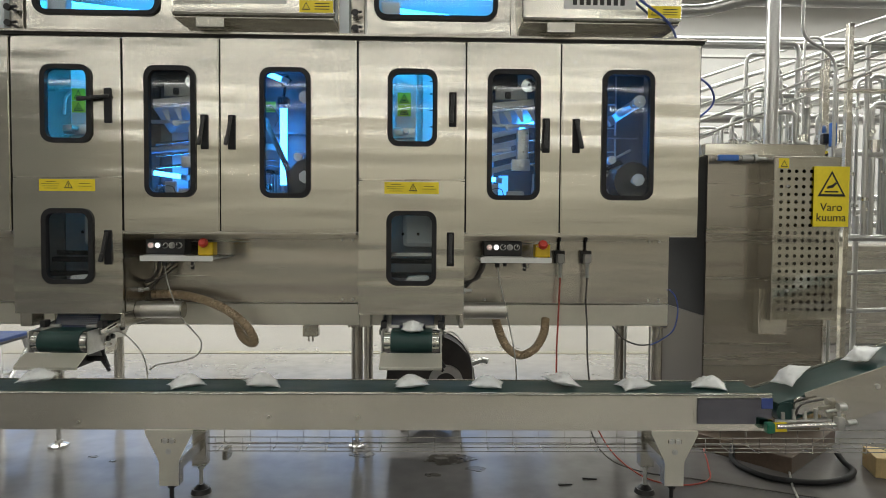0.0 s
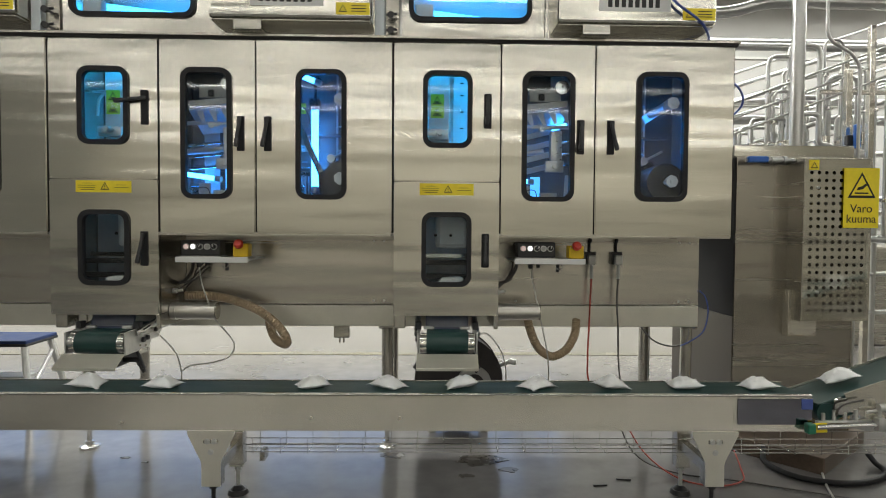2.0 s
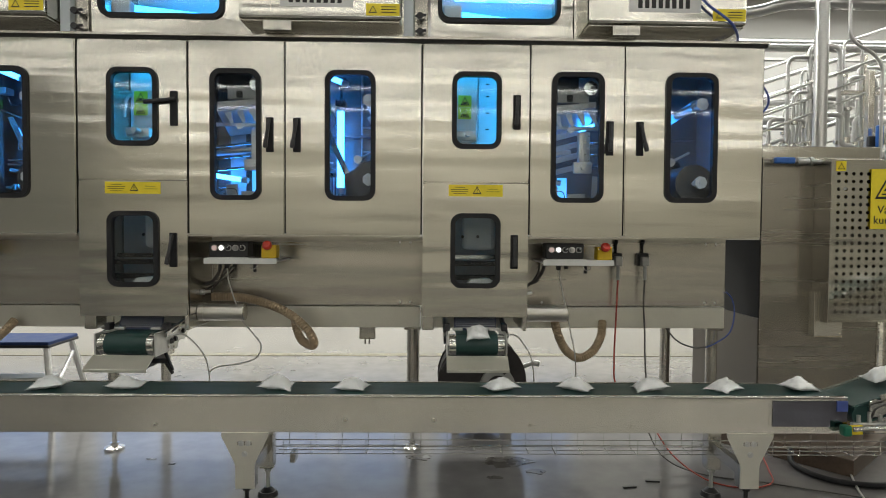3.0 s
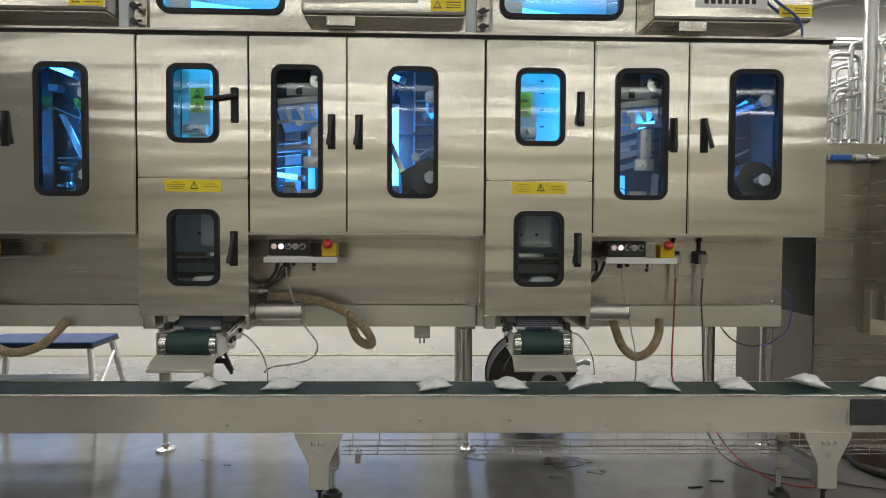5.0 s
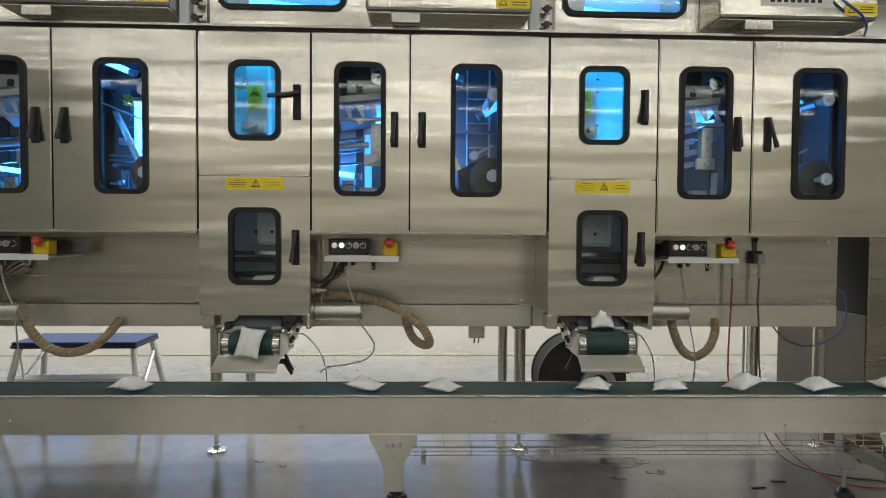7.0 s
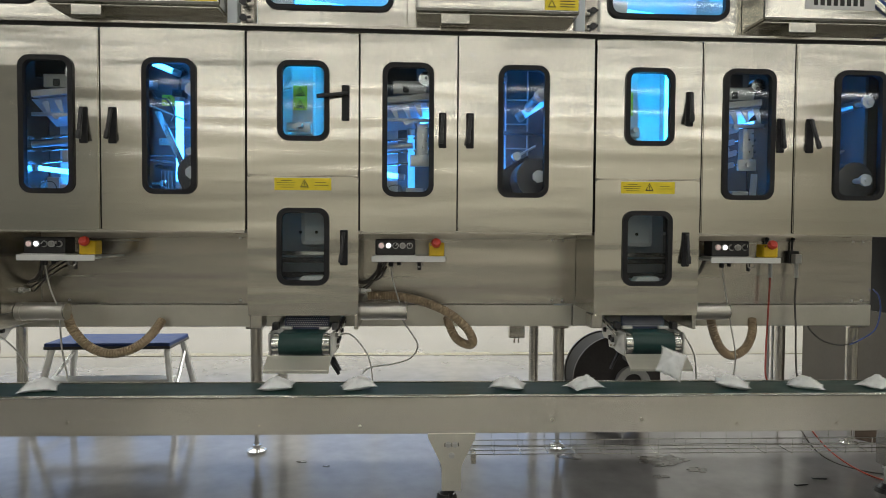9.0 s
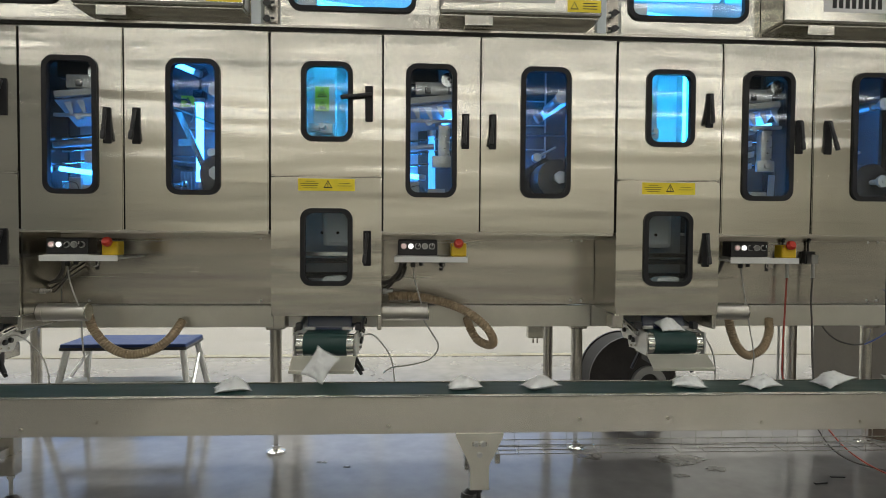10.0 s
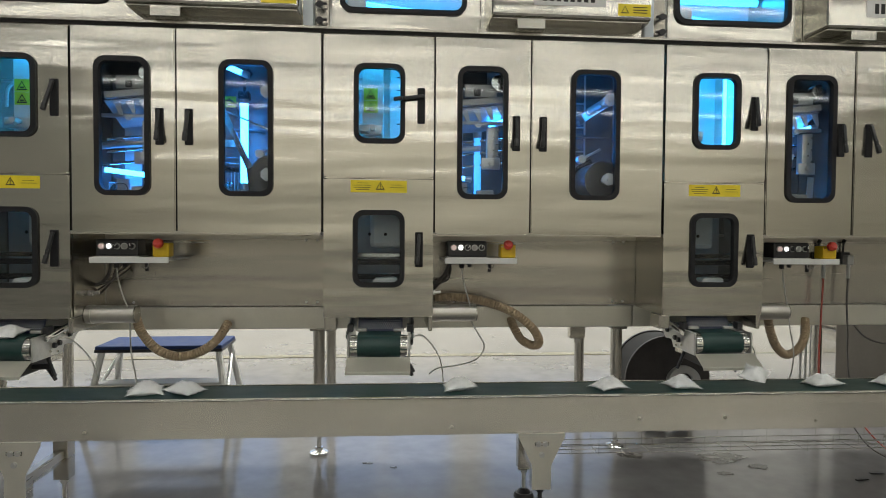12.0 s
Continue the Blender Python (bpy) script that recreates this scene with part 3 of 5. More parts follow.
    bm = bmesh.new()
    for k in range(3):
        tube(bm, smooth_path([(0.108, 0.20 + 0.02 * k, 0.83 - 0.02 * k), (0.16, 0.19 + 0.02 * k, 0.845), (0.19, 0.21, 0.86 + 0.02 * k), (0.21, 0.30, 0.90 + 0.02 * k)]), 0.004, 6)
    part("air_line", bm, WIRE_K, t, "dark air lines", True)
    bm = rods((0.107, 0.14, 0.805), (0.125, 0.14, 0.805), 0.012, 10)
    rod(bm, (0.125, 0.14, 0.805), (0.15, 0.14, 0.808), 0.007, 10)
    rod(bm, (0.118, 0.14, 0.805), (0.118, 0.12, 0.805), 0.005, 8)
    part("air_fitting", bm, CAST, t, "", True)
    # sensor under the beam and feet under the shelf
    if index == 1:
        bm = boxed(0.795, 0.87, 0.33, 0.38, 0.560, 0.622, bevel=0.004)
        for k in range(2):
            rod(bm, (0.822 + 0.02 * k, 0.345, 0.560), (0.822 + 0.02 * k, 0.345, 0.535), 0.004, 8)
        part("sensor", bm, DARKSTEEL, t, "dark sensor block")

    # legs and feet
    for lx in ((-0.397 if index == 0 else -0.41,) + ((1.10,) if index == 0 else ())):
        for ly in (0.40, 1.0):
            lg = part("leg", rods((lx, ly, 0.13), (lx, ly, 0.64), 0.028, 20), STEEL_V, t, "", True)
            part("leg_collar", boxed(lx - 0.04, lx + 0.04, ly - 0.04, ly + 0.04, 0.60, 0.625, bevel=0.004), STEEL_D, lg)
            bm = rods((lx, ly, 0.03), (lx, ly, 0.14), 0.011, 12)
            rod(bm, (lx, ly, 0.0), (lx, ly, 0.012), 0.045, 24)
            rod(bm, (lx, ly, 0.012), (lx, ly, 0.022), 0.043, 24, 0.020)
            rod(bm, (lx, ly, 0.022), (lx, ly, 0.036), 0.018, 16)
            part("foot", bm, STEEL_P, lg, "polished levelling foot", True)

    # ---- behind the small upper window
    part("inner_wall", boxed(px0 + 0.02, 0.095, 0.42, 0.43, 1.302, 1.874), INWHITE, t, "pale inner wall")
    # pale plate added so the side sheet's dark reflection doesn't show beside the lamp
    part("bright_filler", boxed(0.086, 0.0925, 0.03, 0.393, 1.304, 1.872), INWHITE, t, "added pale plate covering a dark reflection")
    uv_tube(t, (0.062, 0.26, 1.34), (0.062, 0.26, 1.84), 0.008)
    # two tubes added out of view, above and below the opening, to brighten the inside
    uv_tube(t, (-0.29, 0.10, 1.852), (0.05, 0.10, 1.852), 0.011)
    uv_tube(t, (-0.29, 0.33, 1.335), (-0.12, 0.33, 1.335), 0.011)
    bm = boxed(-0.20, -0.105, 0.17, 0.23, 1.31, 1.87, bevel=0.004)
    part("filling_tube", bm, INWHITE, t, "pale filling tube cover")
    hazard_pair(t, -0.161, 1.672, 0.163)
    bm = bmesh.new()
    box(bm, -0.215, -0.11, 0.13, 0.17, 1.49, 1.535, 0.004)
    box(bm, -0.205, -0.165, 0.11, 0.13, 1.50, 1.525, 0.003)
    rod(bm, (-0.15, 0.12, 1.515), (-0.15, 0.07, 1.515), 0.012, 14)
    part("clamp", bm, CAST, t, "aluminium clamp", True)
    bm = bmesh.new()
    box(bm, -0.08, 0.094, 0.395, 0.42, 1.31, 1.86, 0.002)
    part("guide_plate", bm, FILM, t, "pale film web")
    bm = bmesh.new()
    for bz in (1.42, 1.50, 1.58, 1.66, 1.74, 1.80):
        box(bm, -0.045, -0.028, 0.392, 0.396, bz, bz + 0.006)
    part("web_mark", bm, INK, t, "dark marks on the web")
    bm = bmesh.new()
    for pts in (((-0.32, 0.3, 1.72), (-0.25, 0.28, 1.72), (-0.22, 0.28, 1.76), (-0.12, 0.28, 1.76)), ((-0.28, 0.26, 1.60), (-0.27, 0.26, 1.68), (-0.22, 0.26, 1.71), (-0.14, 0.26, 1.70))):
        tube(bm, smooth_path(pts), 0.007, 8)
    part("inner_pipe", bm, CAST, t, "small inner pipes", True)

    # ---- behind the lower window
    part("pouch_tube", boxed(-0.165, -0.015, 0.19, 0.26, 1.00, 1.302, bevel=0.02), INWHITE, t, "pale pouch forming tube")
    bm = bmesh.new()
    for k in range(4):
        rod(bm, (-0.165 + 0.07 * (k % 2), 0.186, 1.06 + 0.12 * (k // 2)), (-0.165 + 0.07 * (k % 2), 0.190, 1.06 + 0.12 * (k // 2)), 0.007, 10)
    part("tube_screw", bm, MATTE, t)
    part("jaw_plate", boxed(-0.30, 0.08, 0.22, 0.23, 0.955, 0.975, bevel=0.002), STEEL_P, t, "bright jaw edge")
    bm = bmesh.new()
    for k, bz in enumerate((0.862, 0.925)):
        box(bm, -0.30, 0.08, 0.16 + 0.02 * k, 0.20 + 0.02 * k, bz, bz + 0.022, 0.003)
    part("sealing_jaw", bm, MATTE, t, "dark sealing jaws")
    part("jaw_lip", prism(bmesh.new(), [(-0.165, 0.838), (-0.045, 0.838), (-0.045, 0.872), (-0.06, 0.878), (-0.135, 0.874)], 0.05, 0.11), WHITEP, t, "white cut jaw lip")
    part("inner_screen", boxed(px0 + 0.02, px1 - 0.014, 0.34, 0.35, 0.73, 1.286), SCREEN, t, "dark inner screen")

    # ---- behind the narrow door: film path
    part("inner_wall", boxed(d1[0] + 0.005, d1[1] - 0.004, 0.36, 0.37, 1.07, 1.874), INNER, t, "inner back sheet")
    bm = boxed(0.245, 0.385, 0.09, 0.11, 1.655, 1.71, bevel=0.003)
    part("bracket", bm, GREY, t, "pale grey bracket")
    part("bracket_slot", boxed(0.285, 0.312, 0.085, 0.091, 1.66, 1.69, bevel=0.004), BLACK, t)
    part("dark_block", boxed(0.20, 0.345, 0.11, 0.16, 1.70, 1.785, bevel=0.004), BLACK, t, "black motor block")
    bm = rods((0.383, 0.05, 1.712), (0.383, 0.085, 1.712), 0.030, 28)
    rod(bm, (0.383, 0.042, 1.712), (0.383, 0.05, 1.712), 0.012, 16)
    for k in range(5):
        a = 2 * math.pi * k / 5
        rod(bm, (0.383 + 0.02 * math.cos(a), 0.047, 1.712 + 0.02 * math.sin(a)), (0.383 + 0.02 * math.cos(a), 0.05, 1.712 + 0.02 * math.sin(a)), 0.003, 8)
    part("hand_wheel", bm, STEEL_P, t, "round clamping hub", True)
    part("hub_centre", rods((0.383, 0.0405, 1.712), (0.383, 0.042, 1.712), 0.006, 12), BLACK, t)
    bm = bmesh.new()
    box(bm, -0.10, 0.10, -0.012, 0.012, -0.014, 0.014, 0.003)
    for k in range(4):
        rod(bm, (-0.07 + 0.046 * k, -0.016, 0), (-0.07 + 0.046 * k, -0.01, 0), 0.004, 8)
    bmesh.ops.transform(bm, matrix=pose(0.312, 0.075, 1.632, 0, -7, 4), verts=bm.verts)
    part("cross_bar", bm, GREY, t, "pale slanted cross bar")
    bm = bmesh.new()
    box(bm, -0.11, 0.11, 0, 0.20, -0.002, 0.002)
    bmesh.ops.transform(bm, matrix=pose(0.312, 0.09, 1.615, -24, -7, 4), verts=bm.verts)
    part("film_sheet", bm, FILM, t, "glossy packing film")
    for k in range(4):
        fx = 0.222 + 0.052 * k
        fz = 1.612 + 0.0063 * k
        bm = prism(bmesh.new(), [(fx, fz), (fx + 0.034, fz + 0.004), (fx + 0.046, fz - 0.062), (fx + 0.036, fz - 0.066)], 0.10, 0.106)
        part("film_finger", bm, FILM, t, "slanted clear film finger")
    part("finger_rail", boxed(0.165, 0.465, 0.14, 0.155, 1.545, 1.560, bevel=0.002), CAST, t, "thin finger rail")
    bm = bmesh.new()
    for k in range(3):
        rod(bm, (0.13, 0.28, 1.47 - 0.055 * k), (0.47, 0.22, 1.50 - 0.055 * k), 0.007, 10)
    part("guide_rod", bm, STEEL_P, t, "row of polished guide rods", True)
    bm = bmesh.new()
    for k in range(6):
        rod(bm, (0.372 + 0.016 * (k % 2), 0.096, 1.375 + 0.027 * k), (0.372 + 0.016 * (k % 2), 0.101, 1.375 + 0.027 * k), 0.0035, 8)
    part("arm_screw", bm, DARKSTEEL, t)
    part("cabinet_wire", cable([(0.20, 0.12, 1.235), (0.235, 0.10, 1.262), (0.275, 0.10, 1.262), (0.288, 0.11, 1.225)], 0.002, 6), WIRE_K, t, "thin dark wire", True)
    part("jaw_plate", boxed(0.165, 0.245, 0.20, 0.215, 1.12, 1.275, bevel=0.002), STEEL_P, t, "polished jaw plate")
    uv_tube(t, (0.13, 0.26, 1.335), (0.40 if index == 2 else 0.265, 0.21 if index == 2 else 0.235, 1.30 if index == 2 else 1.315), 0.011, UVD)
    if index:
        # no lamp: a glowing column stands for the film lit blue here
        uv_tube(t, (0.325, 0.25, 1.12), (0.322, 0.25, 1.50), 0.016, FILMGLOW)
    else:
        # added fill tube that lights the films around it
        uv_tube(t, (0.20, 0.30, 1.12), (0.20, 0.30, 1.60), 0.012, UVFILL)
        # film strip that glows by itself, its blue light put into the material
        part("glow_film", boxed(0.278, 0.322, 0.235, 0.239, 1.10, 1.335), FILMGLOW, t, "film strip made to glow as if lit blue")
    if index < 2:
        uv_tube(t, (0.365, 0.19, 1.552), (0.43, 0.17, 1.568), 0.010, UVD)
        for k in range(0 if index else 4):
            bm = boxed(-0.10, 0.10, -0.004, 0.004, -0.013, 0.013, bevel=0.002)
            bmesh.ops.transform(bm, matrix=pose(0.265, 0.17 + 0.02 * (k % 2), 1.515 - 0.052 * k, 18, -15, 8), verts=bm.verts)
            part("film_band", bm, FILM, t, "slanted glossy film band")
    # added fill tube, tucked away above the window
    uv_tube(t, (0.16, 0.30, 1.858), (0.46, 0.30, 1.858), 0.006, UVFILL)
    part("film_web", boxed(0.190, 0.262, 0.31, 0.313, 1.10, 1.56), FILM, t, "taut film web")
    bm = boxed(0.345, 0.395, 0.10, 0.14, 1.36, 1.53, bevel=0.003)
    box(bm, 0.318, 0.40, 0.085, 0.10, 1.345, 1.395, 0.003)
    rod(bm, (0.36, 0.085, 1.37), (0.36, 0.07, 1.37), 0.011, 14)
    rod(bm, (0.30, 0.08, 1.535), (0.385, 0.09, 1.545), 0.008, 12)
    rod(bm, (0.302, 0.075, 1.535), (0.302, 0.095, 1.535), 0.014, 12)
    part("tension_arm", bm, CAST, t, "aluminium tension arm", True)
    bm = boxed(0.30, 0.375, 0.10, 0.13, 1.18, 1.255, bevel=0.003)
    box(bm, 0.215, 0.265, 0.16, 0.18, 1.20, 1.29, 0.003)
    part("bottom_block", bm, GREY, t, "pale grey block")
    bm = bmesh.new()
    box(bm, 0.355, 0.385, 0.17, 0.174, 1.16, 1.36)
    bmesh.ops.transform(bm, matrix=pose(0, 0, 0, 0, 3, 0), verts=bm.verts)
    part("film_strip", bm, FILM, t, "hanging film strip")
    part("inner_roller", rods((0.135, 0.20, 1.43), (0.33, 0.20, 1.45), 0.014, 14), CAST, t, "", True)

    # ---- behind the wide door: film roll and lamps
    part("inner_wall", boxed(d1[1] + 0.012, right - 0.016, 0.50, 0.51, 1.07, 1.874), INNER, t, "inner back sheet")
    # added fill tube hidden behind the door, to light the inside evenly
    uv_tube(t, (0.556, 0.07, 1.18), (0.556, 0.07, 1.78), 0.008, UVFILL)
    uv_tube(t, (0.700, 0.36, 1.29), (0.700, 0.36, 1.655), 0.017, UVD)
    bm = boxed(0.676, 0.724, 0.33, 0.40, 1.675, 1.71, bevel=0.006)
    rod(bm, (0.70, 0.36, 1.71), (0.705, 0.36, 1.76), 0.007, 10)
    rod(bm, (0.69, 0.34, 1.77), (0.735, 0.34, 1.80), 0.018, 14)
    part("lamp_holder", bm, BLACK, t, "black lamp holder", True)
    uv_tube(t, (0.86, 0.40, 1.63), (0.975, 0.40, 1.705), 0.019, mat_soft)
    for dz, nm in ((1.645, "guide_roller"), (1.305, "film_roll")):
        rr = part(nm, rods((0.866, 0.10, dz), (0.866, 0.30, dz), 0.020 if nm == "guide_roller" else 0.085, 36), CAST if nm == "guide_roller" else ROLLG, t,
                  "" if nm == "guide_roller" else "dark film roll", True)
        star = [((0.026 + 0.0013 * math.cos(7 * a)) * math.cos(a) + 0.866, (0.026 + 0.0013 * math.cos(7 * a)) * math.sin(a) + dz) for a in np.linspace(0, 2 * math.pi, 57)[:-1]]
        bm = prism(bmesh.new(), star, 0.03, 0.044)
        rod(bm, (0.866, 0.044, dz), (0.866, 0.10, dz), 0.012, 16)
        rod(bm, (0.866, 0.024, dz), (0.866, 0.03, dz), 0.009, 12)
        part("roll_core", bm, INWHITE, rr, "white end disc", True)
    bm = bmesh.new()
    prism(bm, [(0.612, 1.600), (0.640, 1.600), (0.765, 1.325), (0.735, 1.325)], 0.296, 0.300)
    for k in range(3):
        o0 = 0.006 + 0.008 * k
        prism(bm, [(0.612 + o0, 1.597), (0.614 + o0, 1.597), (0.739 + o0, 1.328), (0.737 + o0, 1.328)], 0.2935, 0.296)
    part("steel_strap", bm, STEEL_P, t, "slanted polished steel strap")
    bm = bmesh.new()
    prism(bm, [(0.73, 1.345), (0.775, 1.37), (0.86, 1.42), (0.90, 1.36), (0.84, 1.24), (0.74, 1.24)], 0.27, 0.285)
    part("dark_bracket", bm, BLACK, t, "dark roll bracket")
    part("inner_shelf", boxed(0.62, 1.0, 0.42, 0.48, 1.545, 1.555), INNER, t)
    if index:
        uv_tube(t, (0.575, 0.22, 1.822), (0.725, 0.22, 1.762), 0.012, UVD)
        if index == 2:
            part("sheet_edge", prism(bmesh.new(), [(0.54, 1.652), (0.86, 1.522), (0.86, 1.515), (0.54, 1.645)], 0.33, 0.40), DARKSTEEL, t, "dark slanted sheet edge")
        part("bright_plate", boxed(0.585, 0.665, 0.41, 0.42, 1.462, 1.497, bevel=0.002), STEEL_P, t, "bright small plate")
        bm = rods((0.545, 0.40, 1.392), (0.72, 0.40, 1.378), 0.006, 10)
        rod(bm, (0.545, 0.40, 1.412), (0.66, 0.40, 1.412), 0.005, 10)
        part("cross_rod", bm, STEEL_P, t, "thin polished cross rods", True)
        bm = bmesh.new()
        for k in range(7):
            box(bm, 0.59 + 0.016 * k, 0.594 + 0.016 * k, 0.42, 0.46, 1.20, 1.345)
        part("comb_plate", bm, CAST, t, "row of thin comb plates")
        part("valve_block", boxed(0.56, 0.605, 0.30, 0.36, 1.71, 1.74, bevel=0.003), CAST, t, "small aluminium block")
        part("cabinet_wire", cable([(0.58, 0.35, 1.70), (0.61, 0.33, 1.665), (0.655, 0.33, 1.66), (0.68, 0.34, 1.61), (0.66, 0.36, 1.57)], 0.004, 6), WIRE_K, t, "dark looping wire", True)
        bm = rods((0.60, 0.30, 1.275), (0.655, 0.30, 1.275), 0.007, 10)
        box(bm, 0.635, 0.66, 0.285, 0.315, 1.262, 1.290, 0.003)
        part("tap", bm, STEEL_P, t, "small bright tap", True)
    else:
        bm = bmesh.new()
        for k in range(5):
            box(bm, 0.735 + 0.017 * k, 0.741 + 0.017 * k, 0.22, 0.33, 1.24 + 0.004 * k, 1.345, 0.001)
        part("reel_plate", bm, CAST, t, "stack of thin reel plates")
        part("reel_shelf", boxed(0.70, 0.80, 0.20, 0.34, 1.352, 1.358), STEEL_P, t, "thin bright shelf")
        part("cabinet_wire", cable([(0.755, 0.25, 1.358), (0.752, 0.24, 1.395), (0.765, 0.24, 1.402), (0.77, 0.25, 1.378)], 0.002, 6), STEEL_P, t, "thin bright wire", True)
    bm = rods((0.80, 0.22, 1.41), (0.885, 0.20, 1.455), 0.006, 10)
    rod(bm, (0.80, 0.20, 1.41), (0.80, 0.24, 1.41), 0.019, 20)
    part("dancer_arm", bm, CAST, t, "small roller on a dancer arm", True)
    bm = boxed(1.04, 1.055, 0.28, 0.48, 1.09, 1.86)
    part("frame_post", bm, INNER, t)
    hazard_pair(t, 0.600, 1.690, 0.494, 0.027, False)
    part("inner_roller", rods((0.60, 0.34, 1.36), (0.68, 0.30, 1.345), 0.011, 12), STEEL_P, t, "", True)
    bm = bmesh.new()
    for k in range(4):
        rod(bm, (0.79, 0.485, 1.36 + 0.12 * k), (0.90, 0.485, 1.36 + 0.12 * k), 0.004, 8)
    rod(bm, (0.79, 0.485, 1.15), (0.79, 0.485, 1.86), 0.005, 8)
    rod(bm, (0.90, 0.485, 1.15), (0.90, 0.485, 1.86), 0.005, 8)
    part("inner_rack", bm, CAST, t, "thin wire rack", True)
    return t


mat_soft = glow("blue_tube_soft_glow", (0.03, 0.30, 1.0), 2.4)
MACH = [machine(0, d2=(0.5182, 1.117), hose="u"),
        machine(1, hose="hook", levers=((8, 82), (6, 0), (5, 0), (7, 0))),
        machine(2, hose="u", levers=((12, 0), (9, 0), (-1, 0), (3, 0)))]

# ---- ledge and upper cabinets ----
o = part("machine_ledge", boxed(-3.6, 1.135, FRONT - 0.016, FRONT + 0.9, 1.892, 1.904, bevel=0.002), STEEL_D)
tagged(o, "thin steel ledge running along the machine tops", "ledge")
# shade under the ledge, built as a matt dark strip
o = part("ledge_shadow_gap", boxed(-3.59, 1.128, FRONT - 0.010, FRONT + 0.02, 1.8815, 1.8915), MATTE)
tagged(o, "dark strip painting the shadow gap under the steel ledge", "seal")


def upper_unit(index):
    X0 = -PITCH * index
    t = thing("upper_cabinet", "steel upper cabinet with wide blue lit window on the machine", "cabinet", pose(X0, FRONT + 0.06, 1.904), "upper cabinets")
    w = part("window_box", holed((-0.318, 0.302, 0.0, 0.5), (-0.282, 0.240, 0.089, 0.33), 0.0, 0.012, 0.05), STEEL, t, "brushed steel front")
    a = round_rect(-0.288, 0.246, 0.083, 0.336, 0.052)
    b = round_rect(-0.268, 0.226, 0.103, 0.316, 0.036)
    part("gasket", ring_plate(bmesh.new(), a, b, -0.012, 0.014), RUBBER, w, "black rubber window gasket")
    p = part("pane", boxed(-0.274, 0.232, 0.002, 0.006, 0.097, 0.322), PANE, w, "clear window pane")
    p.visible_shadow = False
    part("side_sheet", boxed(-0.318, -0.306, 0.012, 0.6, 0, 0.5), STEEL_V, t)
    part("side_sheet", boxed(0.290, 0.302, 0.012, 0.6, 0, 0.5), STEEL_V, t)
    part("back_sheet", boxed(-0.306, 0.290, 0.40, 0.41, 0, 0.5), INWHITE, t, "pale inner wall")
    part("top_sheet", boxed(-0.318, 0.302, 0.0, 0.6, 0.5, 0.512), STEEL_D, t)
    part("lamp_tube", rods((-0.25, 0.22, 0.20), (0.27, 0.28, 0.16), 0.016, 14), UVTOP, t, "glowing blue lamp tube", True)
    part("lamp_tube", rods((-0.20, 0.30, 0.30), (0.27, 0.30, 0.30), 0.016, 14), UVTOP, t, "glowing blue lamp tube", True)
    part("lamp_end", boxed(-0.262, -0.180, 0.05, 0.10, 0.118, 0.178, bevel=0.006), INWHITE, t, "pale lamp end block")
    # drive box on its pad
    e = thing("drive_box", "pale steel drive box on a pad above the machine doors", "electrical box", pose(X0, FRONT - 0.06, 1.904), "drive boxes")
    bm = boxed(0.337, 1.008, 0.0, 0.3, 0.052, 0.48, bevel=0.012)
    part("box_body", bm, STEEL, e, "brushed steel box")
    part("box_rim", boxed(0.344, 1.0, 0.015, 0.29, 0.044, 0.0515, bevel=0.002), STEEL_D, e)
    part("pad", boxed(0.440, 0.556, -0.004, 0.28, 0.001, 0.0435, bevel=0.003), STEEL, e, "steel mounting pad")
    part("name_plate", boxed(0.508, 0.81, -0.002, 0.0, 0.100, 0.175, bevel=0.0005), WHITEP, e, "pale name plate")
    for k in range(8):
        x0 = 0.545 + 0.0285 * k
        part("plate_bar", boxed(x0, x0 + 0.018, -0.003, -0.002, 0.116, 0.158), INK, e, "black plate mark")
    part("yellow_label", boxed(0.862, 1.000, -0.002, 0.0, 0.068, 0.117), YELLOW, e, "yellow warning label")
    bm = bmesh.new()
    tri_sign(bm, 0.890, 0.091, 0.017, -0.0022)
    for k in range(3):
        box(bm, 0.925, 0.985, -0.003, -0.0022, 0.080 + 0.011 * k, 0.083 + 0.011 * k)
    part("label_print", bm, INK, e, "black label print")
    # low back panel between box and next unit
    o = part("plinth_panel", boxed(X0 + 0.304, X0 + 1.02, FRONT + 0.05, FRONT + 0.5, 1.905, 2.4), STEEL)
    tagged(o, "dull steel panel behind the drive box", "panel", "", "structure")
    # knobs at the joint
    k = thing("clamp_knobs", "small black clamp knobs on a steel post", "clamp", pose(X0 - 0.36, FRONT + 0.04, 1.904), "clamp knobs")
    part("post", boxed(-0.03, 0.03, 0.02, 0.06, 0.001, 0.3, bevel=0.004), STEEL_D, k)
    for z in (0.03, 0.095):
        bm = rods((0.0, 0.02, z), (0.0, -0.02, z), 0.005, 8)
        rod(bm, (-0.004, -0.02, z), (-0.004, -0.035, z), 0.014, 14)
        rod(bm, (0.022, -0.01, z + 0.01), (-0.024, -0.014, z + 0.004), 0.006, 8)
        part("knob", bm, BLACK, k, "black knob", True)
    b = part("film_guard", boxed(X0 - 0.434, X0 - 0.392, FRONT + 0.03, FRONT + 0.4, 1.905, 2.3, bevel=0.004), FILM)
    tagged(b, "clear film guard strip beside the upper cabinet", "guard", "film guards")


for k in range(3):
    upper_unit(k)

# ---- main conveyor ----
CONV_Y, CONV_Z, CONV_YAW = 2.074, -0.020, -0.7
CONV = pose(0, CONV_Y, CONV_Z, 0, 0, CONV_YAW)
CX1 = 1.205
